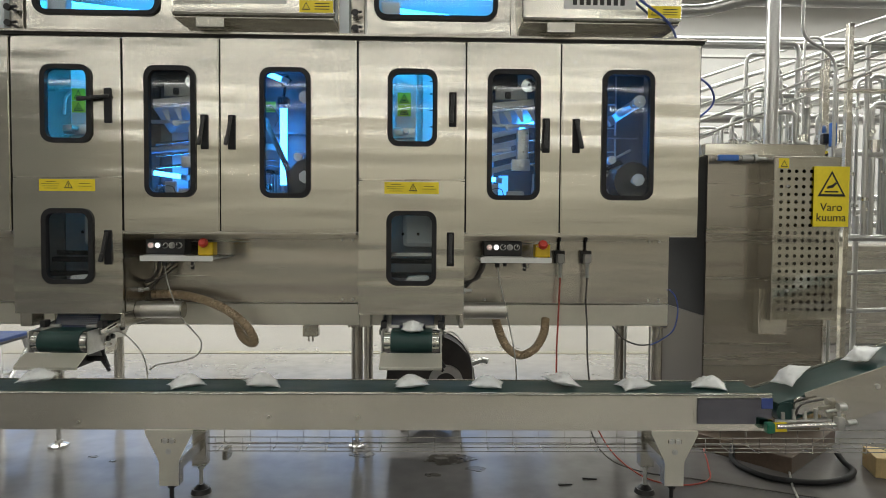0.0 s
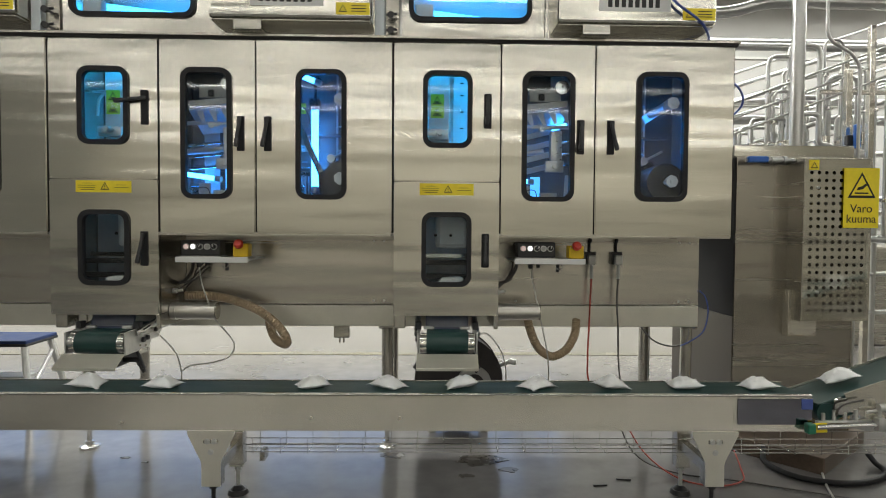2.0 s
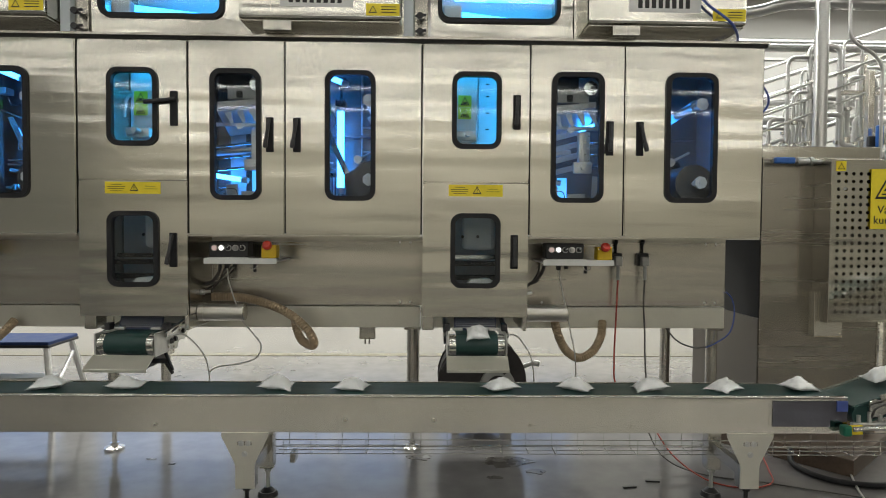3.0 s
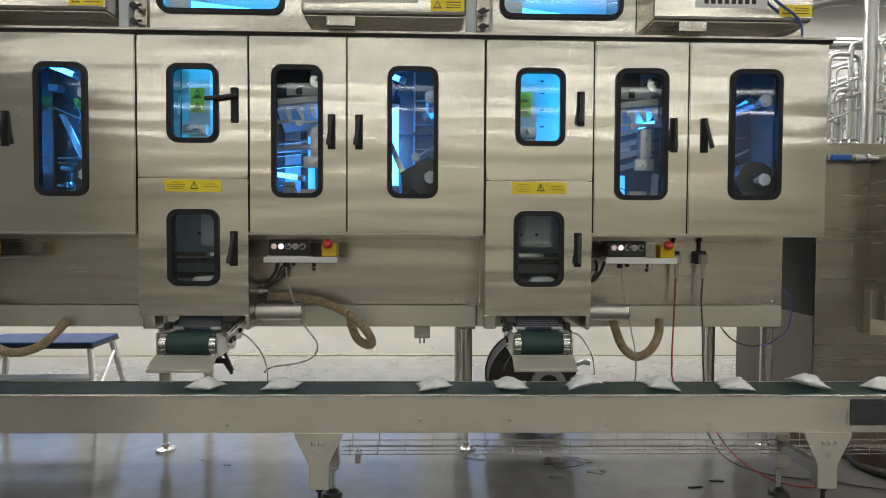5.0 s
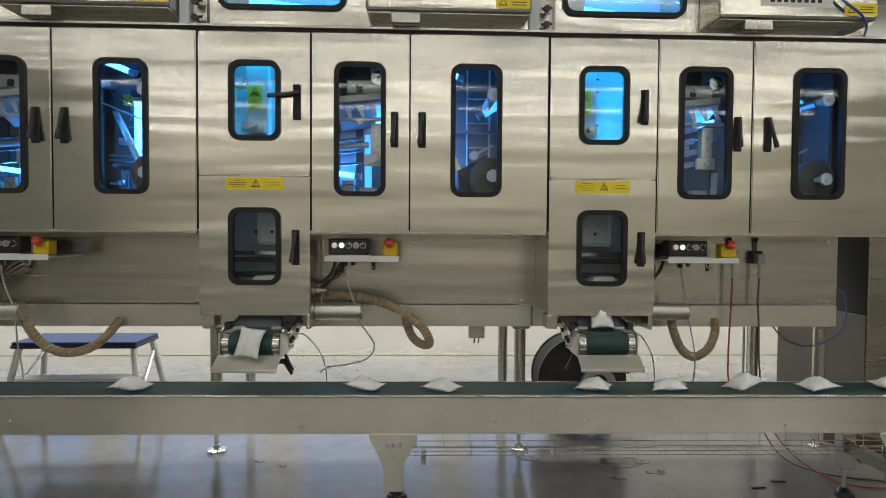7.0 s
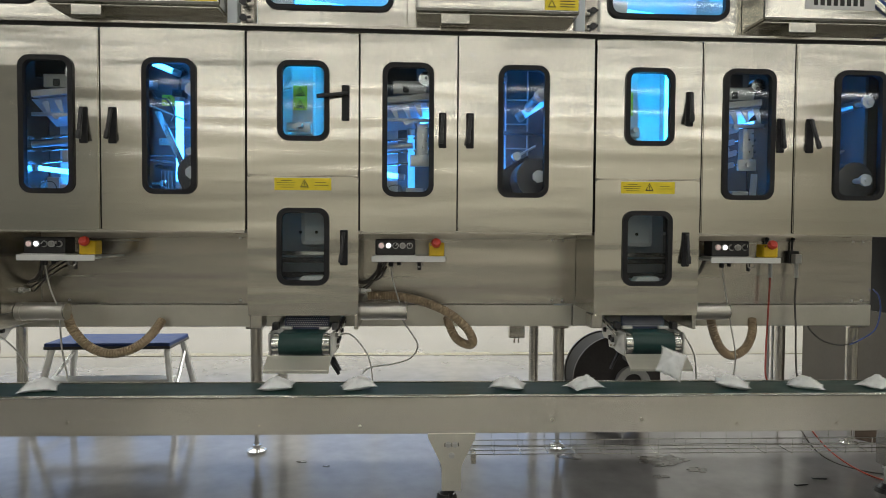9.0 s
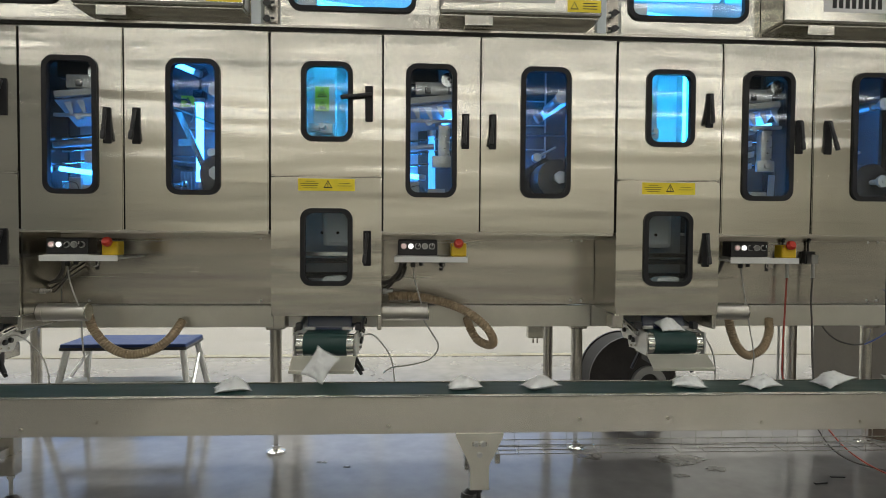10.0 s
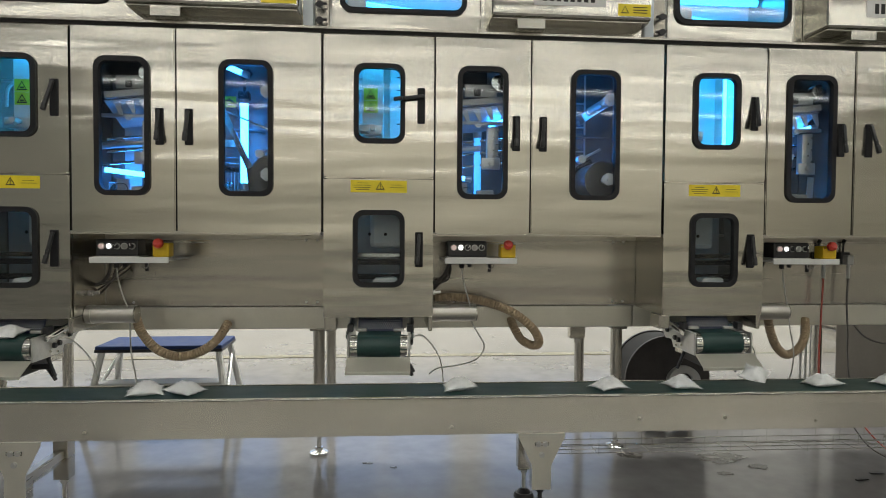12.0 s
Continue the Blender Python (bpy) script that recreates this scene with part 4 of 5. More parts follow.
conv = thing("belt_conveyor", "long low steel belt conveyor with dark green belt", "conveyor", CONV)
part("front_rail", boxed(-4.6, CX1, 0.0, 0.004, 0.378, 0.512, bevel=0.001), STEEL_C, conv, "brushed steel front side rail")
part("front_lip", boxed(-4.6, CX1, -0.004, 0.013, 0.506, 0.515, bevel=0.004), STEEL_P, conv, "bright folded rail lip")
part("rear_rail", boxed(-4.6, CX1, 0.200, 0.204, 0.378, 0.514, bevel=0.001), STEEL_D, conv, "steel rear side rail")
part("rail_fold", boxed(-4.6, CX1, 0.004, 0.024, 0.378, 0.382), STEEL_C, conv)
part("belt", boxed(-4.6, CX1 - 0.02, 0.014, 0.198, 0.500, 0.510, bevel=0.002), BELT, conv, "dark green belt")
part("belt_return", boxed(-4.6, CX1 - 0.02, 0.014, 0.198, 0.425, 0.431), BELT, conv, "dark green return belt")
part("end_roller", rods((CX1 - 0.03, 0.01, 0.468), (CX1 - 0.03, 0.198, 0.468), 0.040, 24), BELT, conv, "", True)
# dark reflection on the rail end, laid on as a thin plate
bm = bmesh.new()
box(bm, CX1 - 0.275, CX1 - 0.002, -0.004, -0.0005, 0.405, 0.500, 0.0008)
part("rail_reflection", bm, DARKREF, conv, "dark plate standing for a reflection on the rail end")
bm = bmesh.new()
box(bm, CX1 - 0.288, CX1 - 0.281, -0.002, -0.0002, 0.41, 0.465)
part("end_slot", bm, DARKSTEEL, conv)
part("blue_cover", boxed(CX1 - 0.042, CX1 - 0.001, -0.0065, -0.0042, 0.462, 0.500, bevel=0.0006), WIRE_B, conv, "dark blue plastic corner cover")
for sx in (-0.990, -3.05):
    part("rail_joint", boxed(sx, sx + 0.002, -0.0012, 0.0, 0.385, 0.506), DARKSTEEL, conv, "rail butt joint")
for bx in (-3.2, -2.55, -2.3, -1.65, -1.3, -0.62, -0.3, 0.05, 0.42):
    rz = 0.405 + 0.02 * ((bx * 7) % 2 > 1)
    part("rail_rivet", rods((bx, -0.004, rz), (bx, 0.0, rz), 0.006, 10), STEEL_D, conv, "", True)

for lx in (-0.978, 0.850, -2.775):
    lg = part("leg_plate", prism(bmesh.new(), [(lx - 0.084, 0.378), (lx + 0.084, 0.378), (lx + 0.084, 0.366), (lx + 0.037, 0.270), (lx + 0.034, 0.255), (lx + 0.034, 0.176), (lx - 0.034, 0.176), (lx - 0.034, 0.255), (lx - 0.037, 0.270), (lx - 0.084, 0.366)], -0.006, 0.0), BLAST, conv, "flared steel leg plate")
    bm = bmesh.new()
    box(bm, lx - 0.034, lx - 0.030, 0.0, 0.040, 0.176, 0.262)
    box(bm, lx + 0.030, lx + 0.034, 0.0, 0.040, 0.176, 0.262)
    box(bm, lx - 0.030, lx + 0.030, 0.0, 0.040, 0.176, 0.180)
    part("leg_side", bm, STEEL_D, lg)
    for bx, bz in ((-0.012, 0.341), (0.012, 0.341), (0.0, 0.302)):
        bm = rods((lx + bx, -0.012, bz), (lx + bx, -0.0065, bz), 0.0075, 6)
        rod(bm, (lx + bx, -0.0085, bz), (lx + bx, -0.006, bz), 0.0105, 14)
        part("leg_bolt", bm, CAST, lg, "", True)
    part("leg_slot", boxed(lx - 0.026, lx + 0.026, -0.0072, -0.006, 0.334, 0.348, bevel=0.0004), DARKSTEEL, lg, "dark adjusting slot")
    bm = rods((lx, 0.020, -CONV_Z), (lx, 0.020, 0.012 - CONV_Z), 0.035, 20)
    rod(bm, (lx, 0.020, 0.03), (lx, 0.020, 0.178), 0.008, 10)
    rod(bm, (lx, 0.020, 0.160), (lx, 0.020, 0.175), 0.014, 6)
    part("foot", bm, BLACK, lg, "black levelling foot", True)
    rl = part("rear_leg", boxed(lx - 0.028, lx + 0.028, 0.275, 0.328, 0.135, 0.40, bevel=0.003), STEEL_D, conv, "square rear leg")
    bm = rods((lx, 0.302, 0.03), (lx, 0.302, 0.138), 0.008, 10)
    rod(bm, (lx, 0.302, 0.118), (lx, 0.302, 0.134), 0.014, 6)
    part("foot_spindle", bm, CAST, rl, "", True)
    bm = rods((lx, 0.302, -CONV_Z), (lx, 0.302, 0.018 - CONV_Z), 0.042, 22, 0.036)
    rod(bm, (lx, 0.302, 0.018 - CONV_Z), (lx, 0.302, 0.034 - CONV_Z), 0.030, 22, 0.014)
    part("foot", bm, BLACK, rl, "black levelling foot", True)
    part("leg_brace", boxed(lx - 0.014, lx + 0.014, 0.0005, 0.2745, 0.205, 0.250, bevel=0.002), STEEL_D, conv, "steel cross brace")
    part("leg_crossbar", boxed(lx - 0.02, lx + 0.02, 0.204, 0.2745, 0.378, 0.40), STEEL_D, conv)

# ---- wire cable tray behind the conveyor legs ----
tray = thing("cable_tray", "thin steel wire cable tray under the conveyor", "cable tray", pose(0, 2.33, -0.019, 0, 0, -0.8))
for dy, z in ((0.0, 0.262), (0.0, 0.235), (0.0, 0.205), (0.05, 0.203), (0.10, 0.205), (0.10, 0.262)):
    part("long_wire", rods((-0.93, dy, z), (3.2, dy, z), 0.0022, 6), STEEL_P, tray)
for k in range(38):
    x = -0.90 + 0.11 * k
    part("cross_wire", tube(bmesh.new(), [(x, -0.003, 0.265), (x, -0.003, 0.2), (x, 0.05, 0.199), (x, 0.103, 0.2), (x, 0.103, 0.265)], 0.002, 6), STEEL_P, tray)
for lx in (-0.88, 0.9):
    part("tray_bracket", boxed(lx, lx + 0.02, 0.02, 0.08, 0.16, 0.20), STEEL_D, tray)

# ---- inclined take-off conveyor ----
INC = 18.5
inc = thing("incline_conveyor", "rising steel belt conveyor with dark green belt", "conveyor", pose(CX1 + 0.02, CONV_Y - 0.025, 0.460, 0, -INC, CONV_YAW))
LI = 8.2
part("front_rail", prism(bmesh.new(), [(0.10, 0.01), (LI, 0.01), (LI, -0.14), (0.20, -0.14), (0.10, -0.06)], 0.0, 0.004), STEEL_C, inc, "brushed steel side rail")
part("rear_rail", boxed(0.0, LI, 0.206, 0.210, -0.12, 0.008), STEEL_C, inc, "brushed steel side rail")
part("belt", boxed(0.0, LI, 0.008, 0.205, -0.012, 0.0, bevel=0.003), BELT, inc, "dark green belt")
part("belt_return", boxed(0.0, LI, 0.008, 0.205, -0.075, -0.068), BELT, inc, "dark green return belt")
part("end_roller", rods((0.02, 0.004, -0.04), (0.02, 0.208, -0.04), 0.037, 24), BELT, inc, "", True)
part("roller_end", rods((0.075, -0.004, -0.03), (0.075, 0.006, -0.03), 0.032, 24), STEEL_P, inc, "polished roller end", True)
bm = bmesh.new()
for bx in (0.36, 0.75, 1.3):
    rod(bm, (bx, -0.006, -0.05), (bx, 0.0, -0.05), 0.009, 8)
part("rail_bolt", bm, CAST, inc)
for bx in (2.6, 5.2, 7.8):
    lz = 0.475 + bx * math.sin(radians(INC))
    bm = bmesh.new()
    for y in (0.0, 0.2):
        box(bm, -0.025, 0.025, y - 0.02, y + 0.02, 0, lz - 0.06)
    o = part("conveyor_stand", bm, STEEL_V)
    o.matrix_basis = pose(CX1 + 0.02 + bx * math.cos(radians(INC)), CONV_Y - 0.012 * bx, 0)
    tagged(o, "upright steel stand under the rising conveyor", "stand", "conveyor stands")

# clamp rod with green knob at the transfer
cl = thing("belt_tensioner", "steel tensioning rod with a green knob at the transfer", "tensioner", pose(CX1 - 0.02, CONV_Y - 0.045, 0.384, 0, -1.5, CONV_YAW))
part("rod", rods((0.02, 0, 0), (0.29, 0, 0.004), 0.009, 14), STEEL_P, cl, "polished rod", True)
part("knob", boxed(-0.020, 0.010, -0.016, 0.016, -0.022, 0.016, bevel=0.006), GREENP, cl, "green plastic clamp")
part("tag", boxed(0.014, 0.062, 0.006, 0.012, -0.022, 0.012, bevel=0.001), YELLOW, cl, "yellow tag")
bm = bmesh.new()
box(bm, 0.235, 0.262, -0.016, 0.016, -0.018, 0.03, 0.004)
rod(bm, (0.2, 0, 0.05), (0.275, 0, 0.06), 0.006, 10)
rod(bm, (0.248, 0, 0.02), (0.248, 0, 0.075), 0.006, 10)
rod(bm, (0.235, -0.012, 0.07), (0.262, -0.012, 0.07), 0.014, 12)
rod(bm, (0.268, -0.012, 0.012), (0.30, -0.012, 0.014), 0.010, 10)
part("clamp_block", bm, CAST, cl, "small clamp fittings", True)
bm = bmesh.new()
for k in range(4):
    rod(bm, (0.055 + 0.04 * k, 0.02, 0.012), (0.055 + 0.04 * k, 0.02, 0.045 + 0.01 * (k % 2)), 0.007, 8)
box(bm, 0.03, 0.23, 0.012, 0.03, 0.008, 0.018, 0.002)
part("screw_bar", bm, CAST, cl, "row of set screws", True)
part("shroud_wire", cable([(0.10, 0.02, 0.03), (0.102, 0.0, 0.07), (0.13, 0.0, 0.085), (0.19, 0.0, 0.095)], 0.004), WIRE_K, cl, "black cable", True)


# ---- outfeed chutes ----
def chute(index, yaw):
    X0 = -0.117 - PITCH * index
    c = thing("outfeed_chute", "small outfeed conveyor with green belt and steel tray", "conveyor", pose(X0, 2.44, 0.0, 0, 0, yaw), "outfeed chutes")
    w = 0.105
    bm = rods((-w + 0.018, 0.02, 0.607), (w - 0.018, 0.02, 0.607), 0.046, 32)
    part("belt_nose", bm, BELT, c, "dark green belt over the roller", True)
    bm = boxed(-w + 0.018, w - 0.018, 0.02, 0.30, -0.004, 0.004)
    bmesh.ops.transform(bm, matrix=Matrix.Translation((0, 0.0, 0.649)) @ pose(0, 0, 0, 0, 0, 0), verts=bm.verts)
    part("belt", bm, BELT, c, "dark green belt")
    for s in (-1, 1):
        x0, x1 = sorted((s * (w - 0.018), s * (w + 0.010)))
        bm = rods((x0, 0.02, 0.607), (x1, 0.02, 0.607), 0.043, 28)
        rod(bm, (x0 + 0.004, 0.02, 0.607), (x1 - 0.010, 0.02, 0.607), 0.0445, 28)
        part("roller_end", bm, STEEL_P, c, "polished roller end", True)
        bm = bmesh.new()
        xs = s * (w + 0.018)
        box(bm, xs - 0.004, xs + 0.004, -0.02, 0.10, 0.56, 0.655, 0.002)
        part("bearing_plate", bm, CAST, c, "aluminium bearing plate")
        prof = [(0.07, 0.605), (0.10, 0.566), (0.18, 0.560), (0.20, 0.592), (0.26, 0.588), (0.30, 0.622), (0.36, 0.635), (0.36, 0.692), (0.20, 0.668), (0.07, 0.655)]
        bm = prism(bmesh.new(), prof, -0.004, 0.004)
        bmesh.ops.transform(bm, matrix=Matrix(((0, 1, 0, xs), (1, 0, 0, 0), (0, 0, 1, 0), (0, 0, 0, 1))), verts=bm.verts)
        part("side_plate", bm, CAST, c, "cut aluminium side plate")
        bm = boxed(-0.006, 0.006, 0.0, 0.30, -0.011, 0.011, bevel=0.002)
        bmesh.ops.transform(bm, matrix=pose(xs + s * 0.011, 0.05, 0.640, 9, 0, 0), verts=bm.verts)
        part("slotted_arm", bm, STEEL_P, c, "polished slotted arm")
        for q in (0.05, 0.16):
            bm = boxed(-0.001, 0.001, q, q + 0.07, -0.003, 0.003)
            bmesh.ops.transform(bm, matrix=pose(xs + s * 0.0178, 0.05, 0.640, 9, 0, 0), verts=bm.verts)
            part("arm_slot", bm, MATTE, c)
        for ky, kz, kr in ((0.12, 0.602, 0.012), (0.155, 0.606, 0.012), (0.235, 0.628, 0.011), (0.31, 0.655, 0.009)):
            part("side_bolt", rods((xs + s * 0.004, ky, kz), (xs + s * 0.015, ky, kz), kr, 14, kr * 0.85), BLACK, c, "black bolt head", True)
        for ky, kz in ((0.095, 0.582), (0.145, 0.574), (0.195, 0.64), (0.27, 0.66)):
            part("small_screw", rods((xs + s * 0.004, ky, kz), (xs + s * 0.009, ky, kz), 0.005, 8), DARKSTEEL, c, "", True)
        bm = rods((xs - s * 0.03, 0.13, 0.56), (xs + s * 0.02, 0.10, 0.48), 0.007, 8)
        part("stay", bm, BLACK, c, "black stay rod", True)
        part("corner_clip", boxed(xs - 0.012, xs + 0.012, 0.07, 0.11, 0.655, 0.685, bevel=0.003), BLACK, c)
    bm = bmesh.new()
    box(bm, -w - 0.022, w + 0.022, -0.085, 0.0, -0.002, 0.002, 0.0008)
    bmesh.ops.transform(bm, matrix=pose(0, -0.028, 0.568, 30, 0, 0), verts=bm.verts)
    box(bm, -w - 0.022, w + 0.022, -0.103, -0.099, 0.515, 0.527, 0.001)
    part("tray", bm, BLAST, c, "bright steel drip tray")
    part("under_block", boxed(-0.045, 0.045, 0.03, 0.25, 0.49, 0.562, bevel=0.005), DRUMB, c, "dark support block")
    part("hanger", boxed(-0.03, 0.03, 0.25, 0.375, 0.50, 0.56, bevel=0.003), DARKSTEEL, c, "dark hanger arm")
    part("hanger_strap", boxed(-0.03, 0.03, 0.355, 0.369, 0.50, 0.64, bevel=0.002), STEEL_D, c)
    bm = bmesh.new()
    box(bm, 0.03, 0.12, 0.11, 0.13, 0.505, 0.525, 0.003)
    rod(bm, (0.10, 0.12, 0.515), (0.135, 0.12, 0.46), 0.008, 10)
    part("locking_lever", bm, BLACK, c, "black locking lever", True)
    # perforated guard above the belt
    tilt = pose(0, 0.105, 0.654, -26, 0, 0)
    bm = boxed(-w + 0.012, w - 0.012, 0.0, 0.005, 0.0, 0.15)
    bmesh.ops.transform(bm, matrix=tilt, verts=bm.verts)
    g = part("guide_plate", bm, MESHBLUE, c, "navy blue perforated slide plate")
    bm = bmesh.new()
    for i in range(20):
        for j in range(7):
            x = -w + 0.020 + i * 0.0088 + (j % 2) * 0.0044
            bmesh.ops.create_circle(bm, cap_ends=True, segments=6, radius=0.0029, matrix=tilt @ pose(x, -0.0008, 0.012 + j * 0.0085, 90, 0, 0))
    part("punched_hole", bm, CAST, g, "rows of bright punched holes")
    for s in (-1, 1):
        part("slide_lip", boxed(s * 0.078 - 0.022, s * 0.078 + 0.022, 0.082, 0.100, 0.654, 0.667, bevel=0.003), CAST, c, "bright slide lip")
    part("sensor_wire", cable([(w + 0.03, 0.12, 0.625), (w + 0.07, 0.13, 0.63), (w + 0.11, 0.15, 0.59), (w + 0.15, 0.17, 0.52), (w + 0.165, 0.18, 0.42), (w + 0.15, 0.16, 0.34)], 0.003), WIRE_G, c, "grey sensor cable", True)
    return c


CHUTES = [chute(0, -1.0), chute(1, -2.0), chute(2, -1.5)]

# ---- cables at the bottom of machine one ----
def loose(name, label, pts, r, m):
    o = part(name, cable(pts, r), m, None, "", True)
    return tagged(o, label, "cable")


for px, pm, nm in ((0.577, WIRE_R, "red"), (0.705, WIRE_K, "dark grey")):
    pl = thing("power_plug", "grey plug with a %s lead in a panel socket" % nm, "plug", pose(px, FRONT + 0.303, 0), "panel plugs")
    part("socket", boxed(-0.026, 0.026, -0.03, 0.0, 0.925, 0.985, bevel=0.004), BLACK, pl, "black socket")
    bm = boxed(-0.017, 0.017, -0.065, -0.03, 0.925, 0.97, bevel=0.004)
    part("plug_body", bm, GREY, pl, "grey plug")
    part("strain_relief", tube(bmesh.new(), [(0, -0.05, 0.925 - 0.006 * k) for k in range(12)], 0.0075, 10, 0.25), GREY, pl, "grey strain relief", True)
    part("latch", rods((0, -0.012, 0.985), (0, -0.012, 1.03), 0.005, 8), BLACK, pl)
    bm = rods((0, -0.012, 1.03), (0, -0.02, 1.045), 0.009, 10)
    part("latch_knob", bm, BLACK, pl, "", True)
    part("lead", cable([(0, -0.05, 0.86), (-0.004, -0.05, 0.75), (-0.008 if nm == "red" else 0.004, -0.05, 0.62), (-0.012 if nm == "red" else 0.008, -0.05, 0.48), (0.0 if nm == "red" else 0.02, -0.052, 0.36), (0.10 if nm == "red" else 0.05, -0.058, 0.27), (0.218 if nm == "red" else 0.098, -0.065 if nm == "red" else -0.035, 0.22)], 0.0042), pm, pl, nm + " lead", True)

loose("air_hose", "thin blue air line bowing down from the machine end", [(1.115, 2.80, 0.80), (1.145, 2.80, 0.765), (1.162, 2.81, 0.69), (1.145, 2.82, 0.60), (1.095, 2.85, 0.545), (1.05, 2.86, 0.52)], 0.0035, WIRE_B)
loose("control_cable", "dark cable sagging behind the machine leg", [(1.06, 2.866, 0.522), (1.0, 2.88, 0.515), (0.94, 2.92, 0.535), (0.89, 2.94, 0.59), (0.87, 2.95, 0.645)], 0.0040, WIRE_K)
loose("air_hose", "blue air line hanging from the machine top", [(0.70, 2.43, 2.20), (0.81, 2.43, 2.05), (0.93, 2.44, 1.965), (1.02, 2.55, 1.925), (1.09, 2.75, 1.918), (1.2, 2.85, 1.87), (1.34, 2.9, 1.79), (1.37, 2.95, 1.71), (1.27, 3.0, 1.63), (1.1, 3.0, 1.58)], 0.0055, WIRE_B)
loose("floor_cable", "red cable lying in loops on the floor", [(0.72, 2.75, 0.22), (0.79, 2.62, 0.08), (0.90, 2.50, 0.008), (1.03, 2.42, 0.006), (1.17, 2.47, 0.006), (1.24, 2.62, 0.006), (1.30, 2.8, 0.02)], 0.0036, WIRE_R)
loose("floor_cable", "dark cable lying loose on the floor", [(0.70, 2.78, 0.22), (0.76, 2.66, 0.06), (0.90, 2.57, 0.008), (1.15, 2.47, 0.006), (1.45, 2.33, 0.006), (1.75, 2.2, 0.006)], 0.0036, WIRE_K)
loose("floor_cable", "thin red cable sagging under the machine", [(0.28, 2.9, 0.26), (0.33, 2.85, 0.20), (0.40, 2.84, 0.185), (0.47, 2.86, 0.21), (0.52, 2.9, 0.26)], 0.004, WIRE_R)
loose("control_cable", "grey cable hanging in a bow under the machine", [(-1.165, 2.62, 0.745), (-1.16, 2.66, 0.68), (-1.12, 2.7, 0.61), (-1.09, 2.72, 0.55), (-1.12, 2.74, 0.49), (-1.2, 2.75, 0.46), (-1.30, 2.75, 0.445), (-1.34, 2.75, 0.42)], 0.0035, WIRE_G)
loose("control_cable", "grey cable hanging straight down behind the belt", [(-2.61, 2.62, 0.745), (-2.615, 2.64, 0.65), (-2.62, 2.66, 0.55), (-2.60, 2.66, 0.42), (-2.60, 2.62, 0.34)], 0.0035, WIRE_G)

# ---- heater cabinet with perforated guard ----
cab = thing("heater_cabinet", "tall brushed steel heater cabinet beside the machine", "cabinet", pose(1.335, 2.90, 0))
part("body", boxed(0.0, 0.60, 0.0, 0.75, 0.08, 1.46, bevel=0.004), HEATER, cab, "dull steel body")
# added plates put the side's darkness into colour: near black above, lighter below
part("side_panel", boxed(-0.006, 0.0, 0.004, 0.745, 0.660, 1.455, bevel=0.001), MATTE, cab, "plate added to darken the cabinet side")
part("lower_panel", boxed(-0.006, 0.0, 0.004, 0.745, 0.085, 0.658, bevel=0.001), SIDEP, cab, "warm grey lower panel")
part("front_seam", boxed(0.598, 0.6035, -0.004, 0.02, 0.08, 1.46), DARKSTEEL, cab)
bm = boxed(-0.005, 0.605, 0.02, 0.75, 1.46, 1.52, bevel=0.003)
part("top_tray", bm, STEEL, cab, "steel top tray")
for lx, ly in ((0.05, 0.05), (0.55, 0.05), (0.05, 0.7), (0.55, 0.7)):
    part("foot", rods((lx, ly, 0), (lx, ly, 0.08), 0.025, 14), BLACK, cab, "black foot")
part("bracket", boxed(0.262, 0.40, -0.034, 0.0, 0.573, 0.66, bevel=0.002), STEEL_C, cab, "bright bracket plate")
part("bracket_flange", boxed(0.246, 0.262, -0.05, 0.0, 0.573, 0.80, bevel=0.002), STEEL_C, cab)
for bx, bz in ((0.275, 0.585), (0.39, 0.585)):
    part("bracket_bolt", rods((bx, -0.039, bz), (bx, -0.034, bz), 0.006, 8), DARKSTEEL, cab)


def perforated(x0, x1, z0, z1, nx, nz, r):
    """A sheet of square cells, each with a round hole."""
    bm = bmesh.new()
    dx, dz = (x1 - x0) / nx, (z1 - z0) / nz
    for i in range(nx):
        for j in range(nz):
            cx, cz = x0 + (i + 0.5) * dx, z0 + (j + 0.5) * dz
            ang = [k * math.pi / 4 for k in range(8)]
            inn = [bm.verts.new((cx + r * math.cos(a), 0, cz + r * math.sin(a))) for a in ang]
            out = [bm.verts.new((cx + dx / 2 * max(-1, min(1, 1.4143 * math.cos(a))), 0, cz + dz / 2 * max(-1, min(1, 1.4143 * math.sin(a))))) for a in ang]
            for k in range(8):
                bm.faces.new((inn[k], out[k], out[(k + 1) % 8], inn[(k + 1) % 8]))
    bmesh.ops.remove_doubles(bm, verts=bm.verts, dist=1e-5)
    bmesh.ops.solidify(bm, geom=list(bm.faces), thickness=0.002)
    return bm


gd = part("perforated_guard", perforated(0.0, 0.29, 0.0, 0.70, 8, 19, 0.0092), STEEL, cab, "perforated steel guard")
gd.matrix_basis = pose(0.282, -0.125, 0.69)
for q in ((0.268, 0.583, 0.66, 0.69), (0.268, 0.583, 1.39, 1.435), (0.268, 0.282, 0.69, 1.39), (0.572, 0.583, 0.69, 1.39)):
    part("guard_margin", boxed(q[0], q[1], -0.126, -0.1245, q[2], q[3]), STEEL, cab)
bm = bmesh.new()
box(bm, 0.262, 0.268, -0.127, 0.0, 0.655, 1.437, 0.001)
box(bm, 0.583, 0.589, -0.127, 0.0, 0.655, 1.437, 0.001)
box(bm, 0.262, 0.589, -0.127, 0.0, 1.435, 1.441, 0.001)
part("guard_side", bm, STEEL_D, cab)
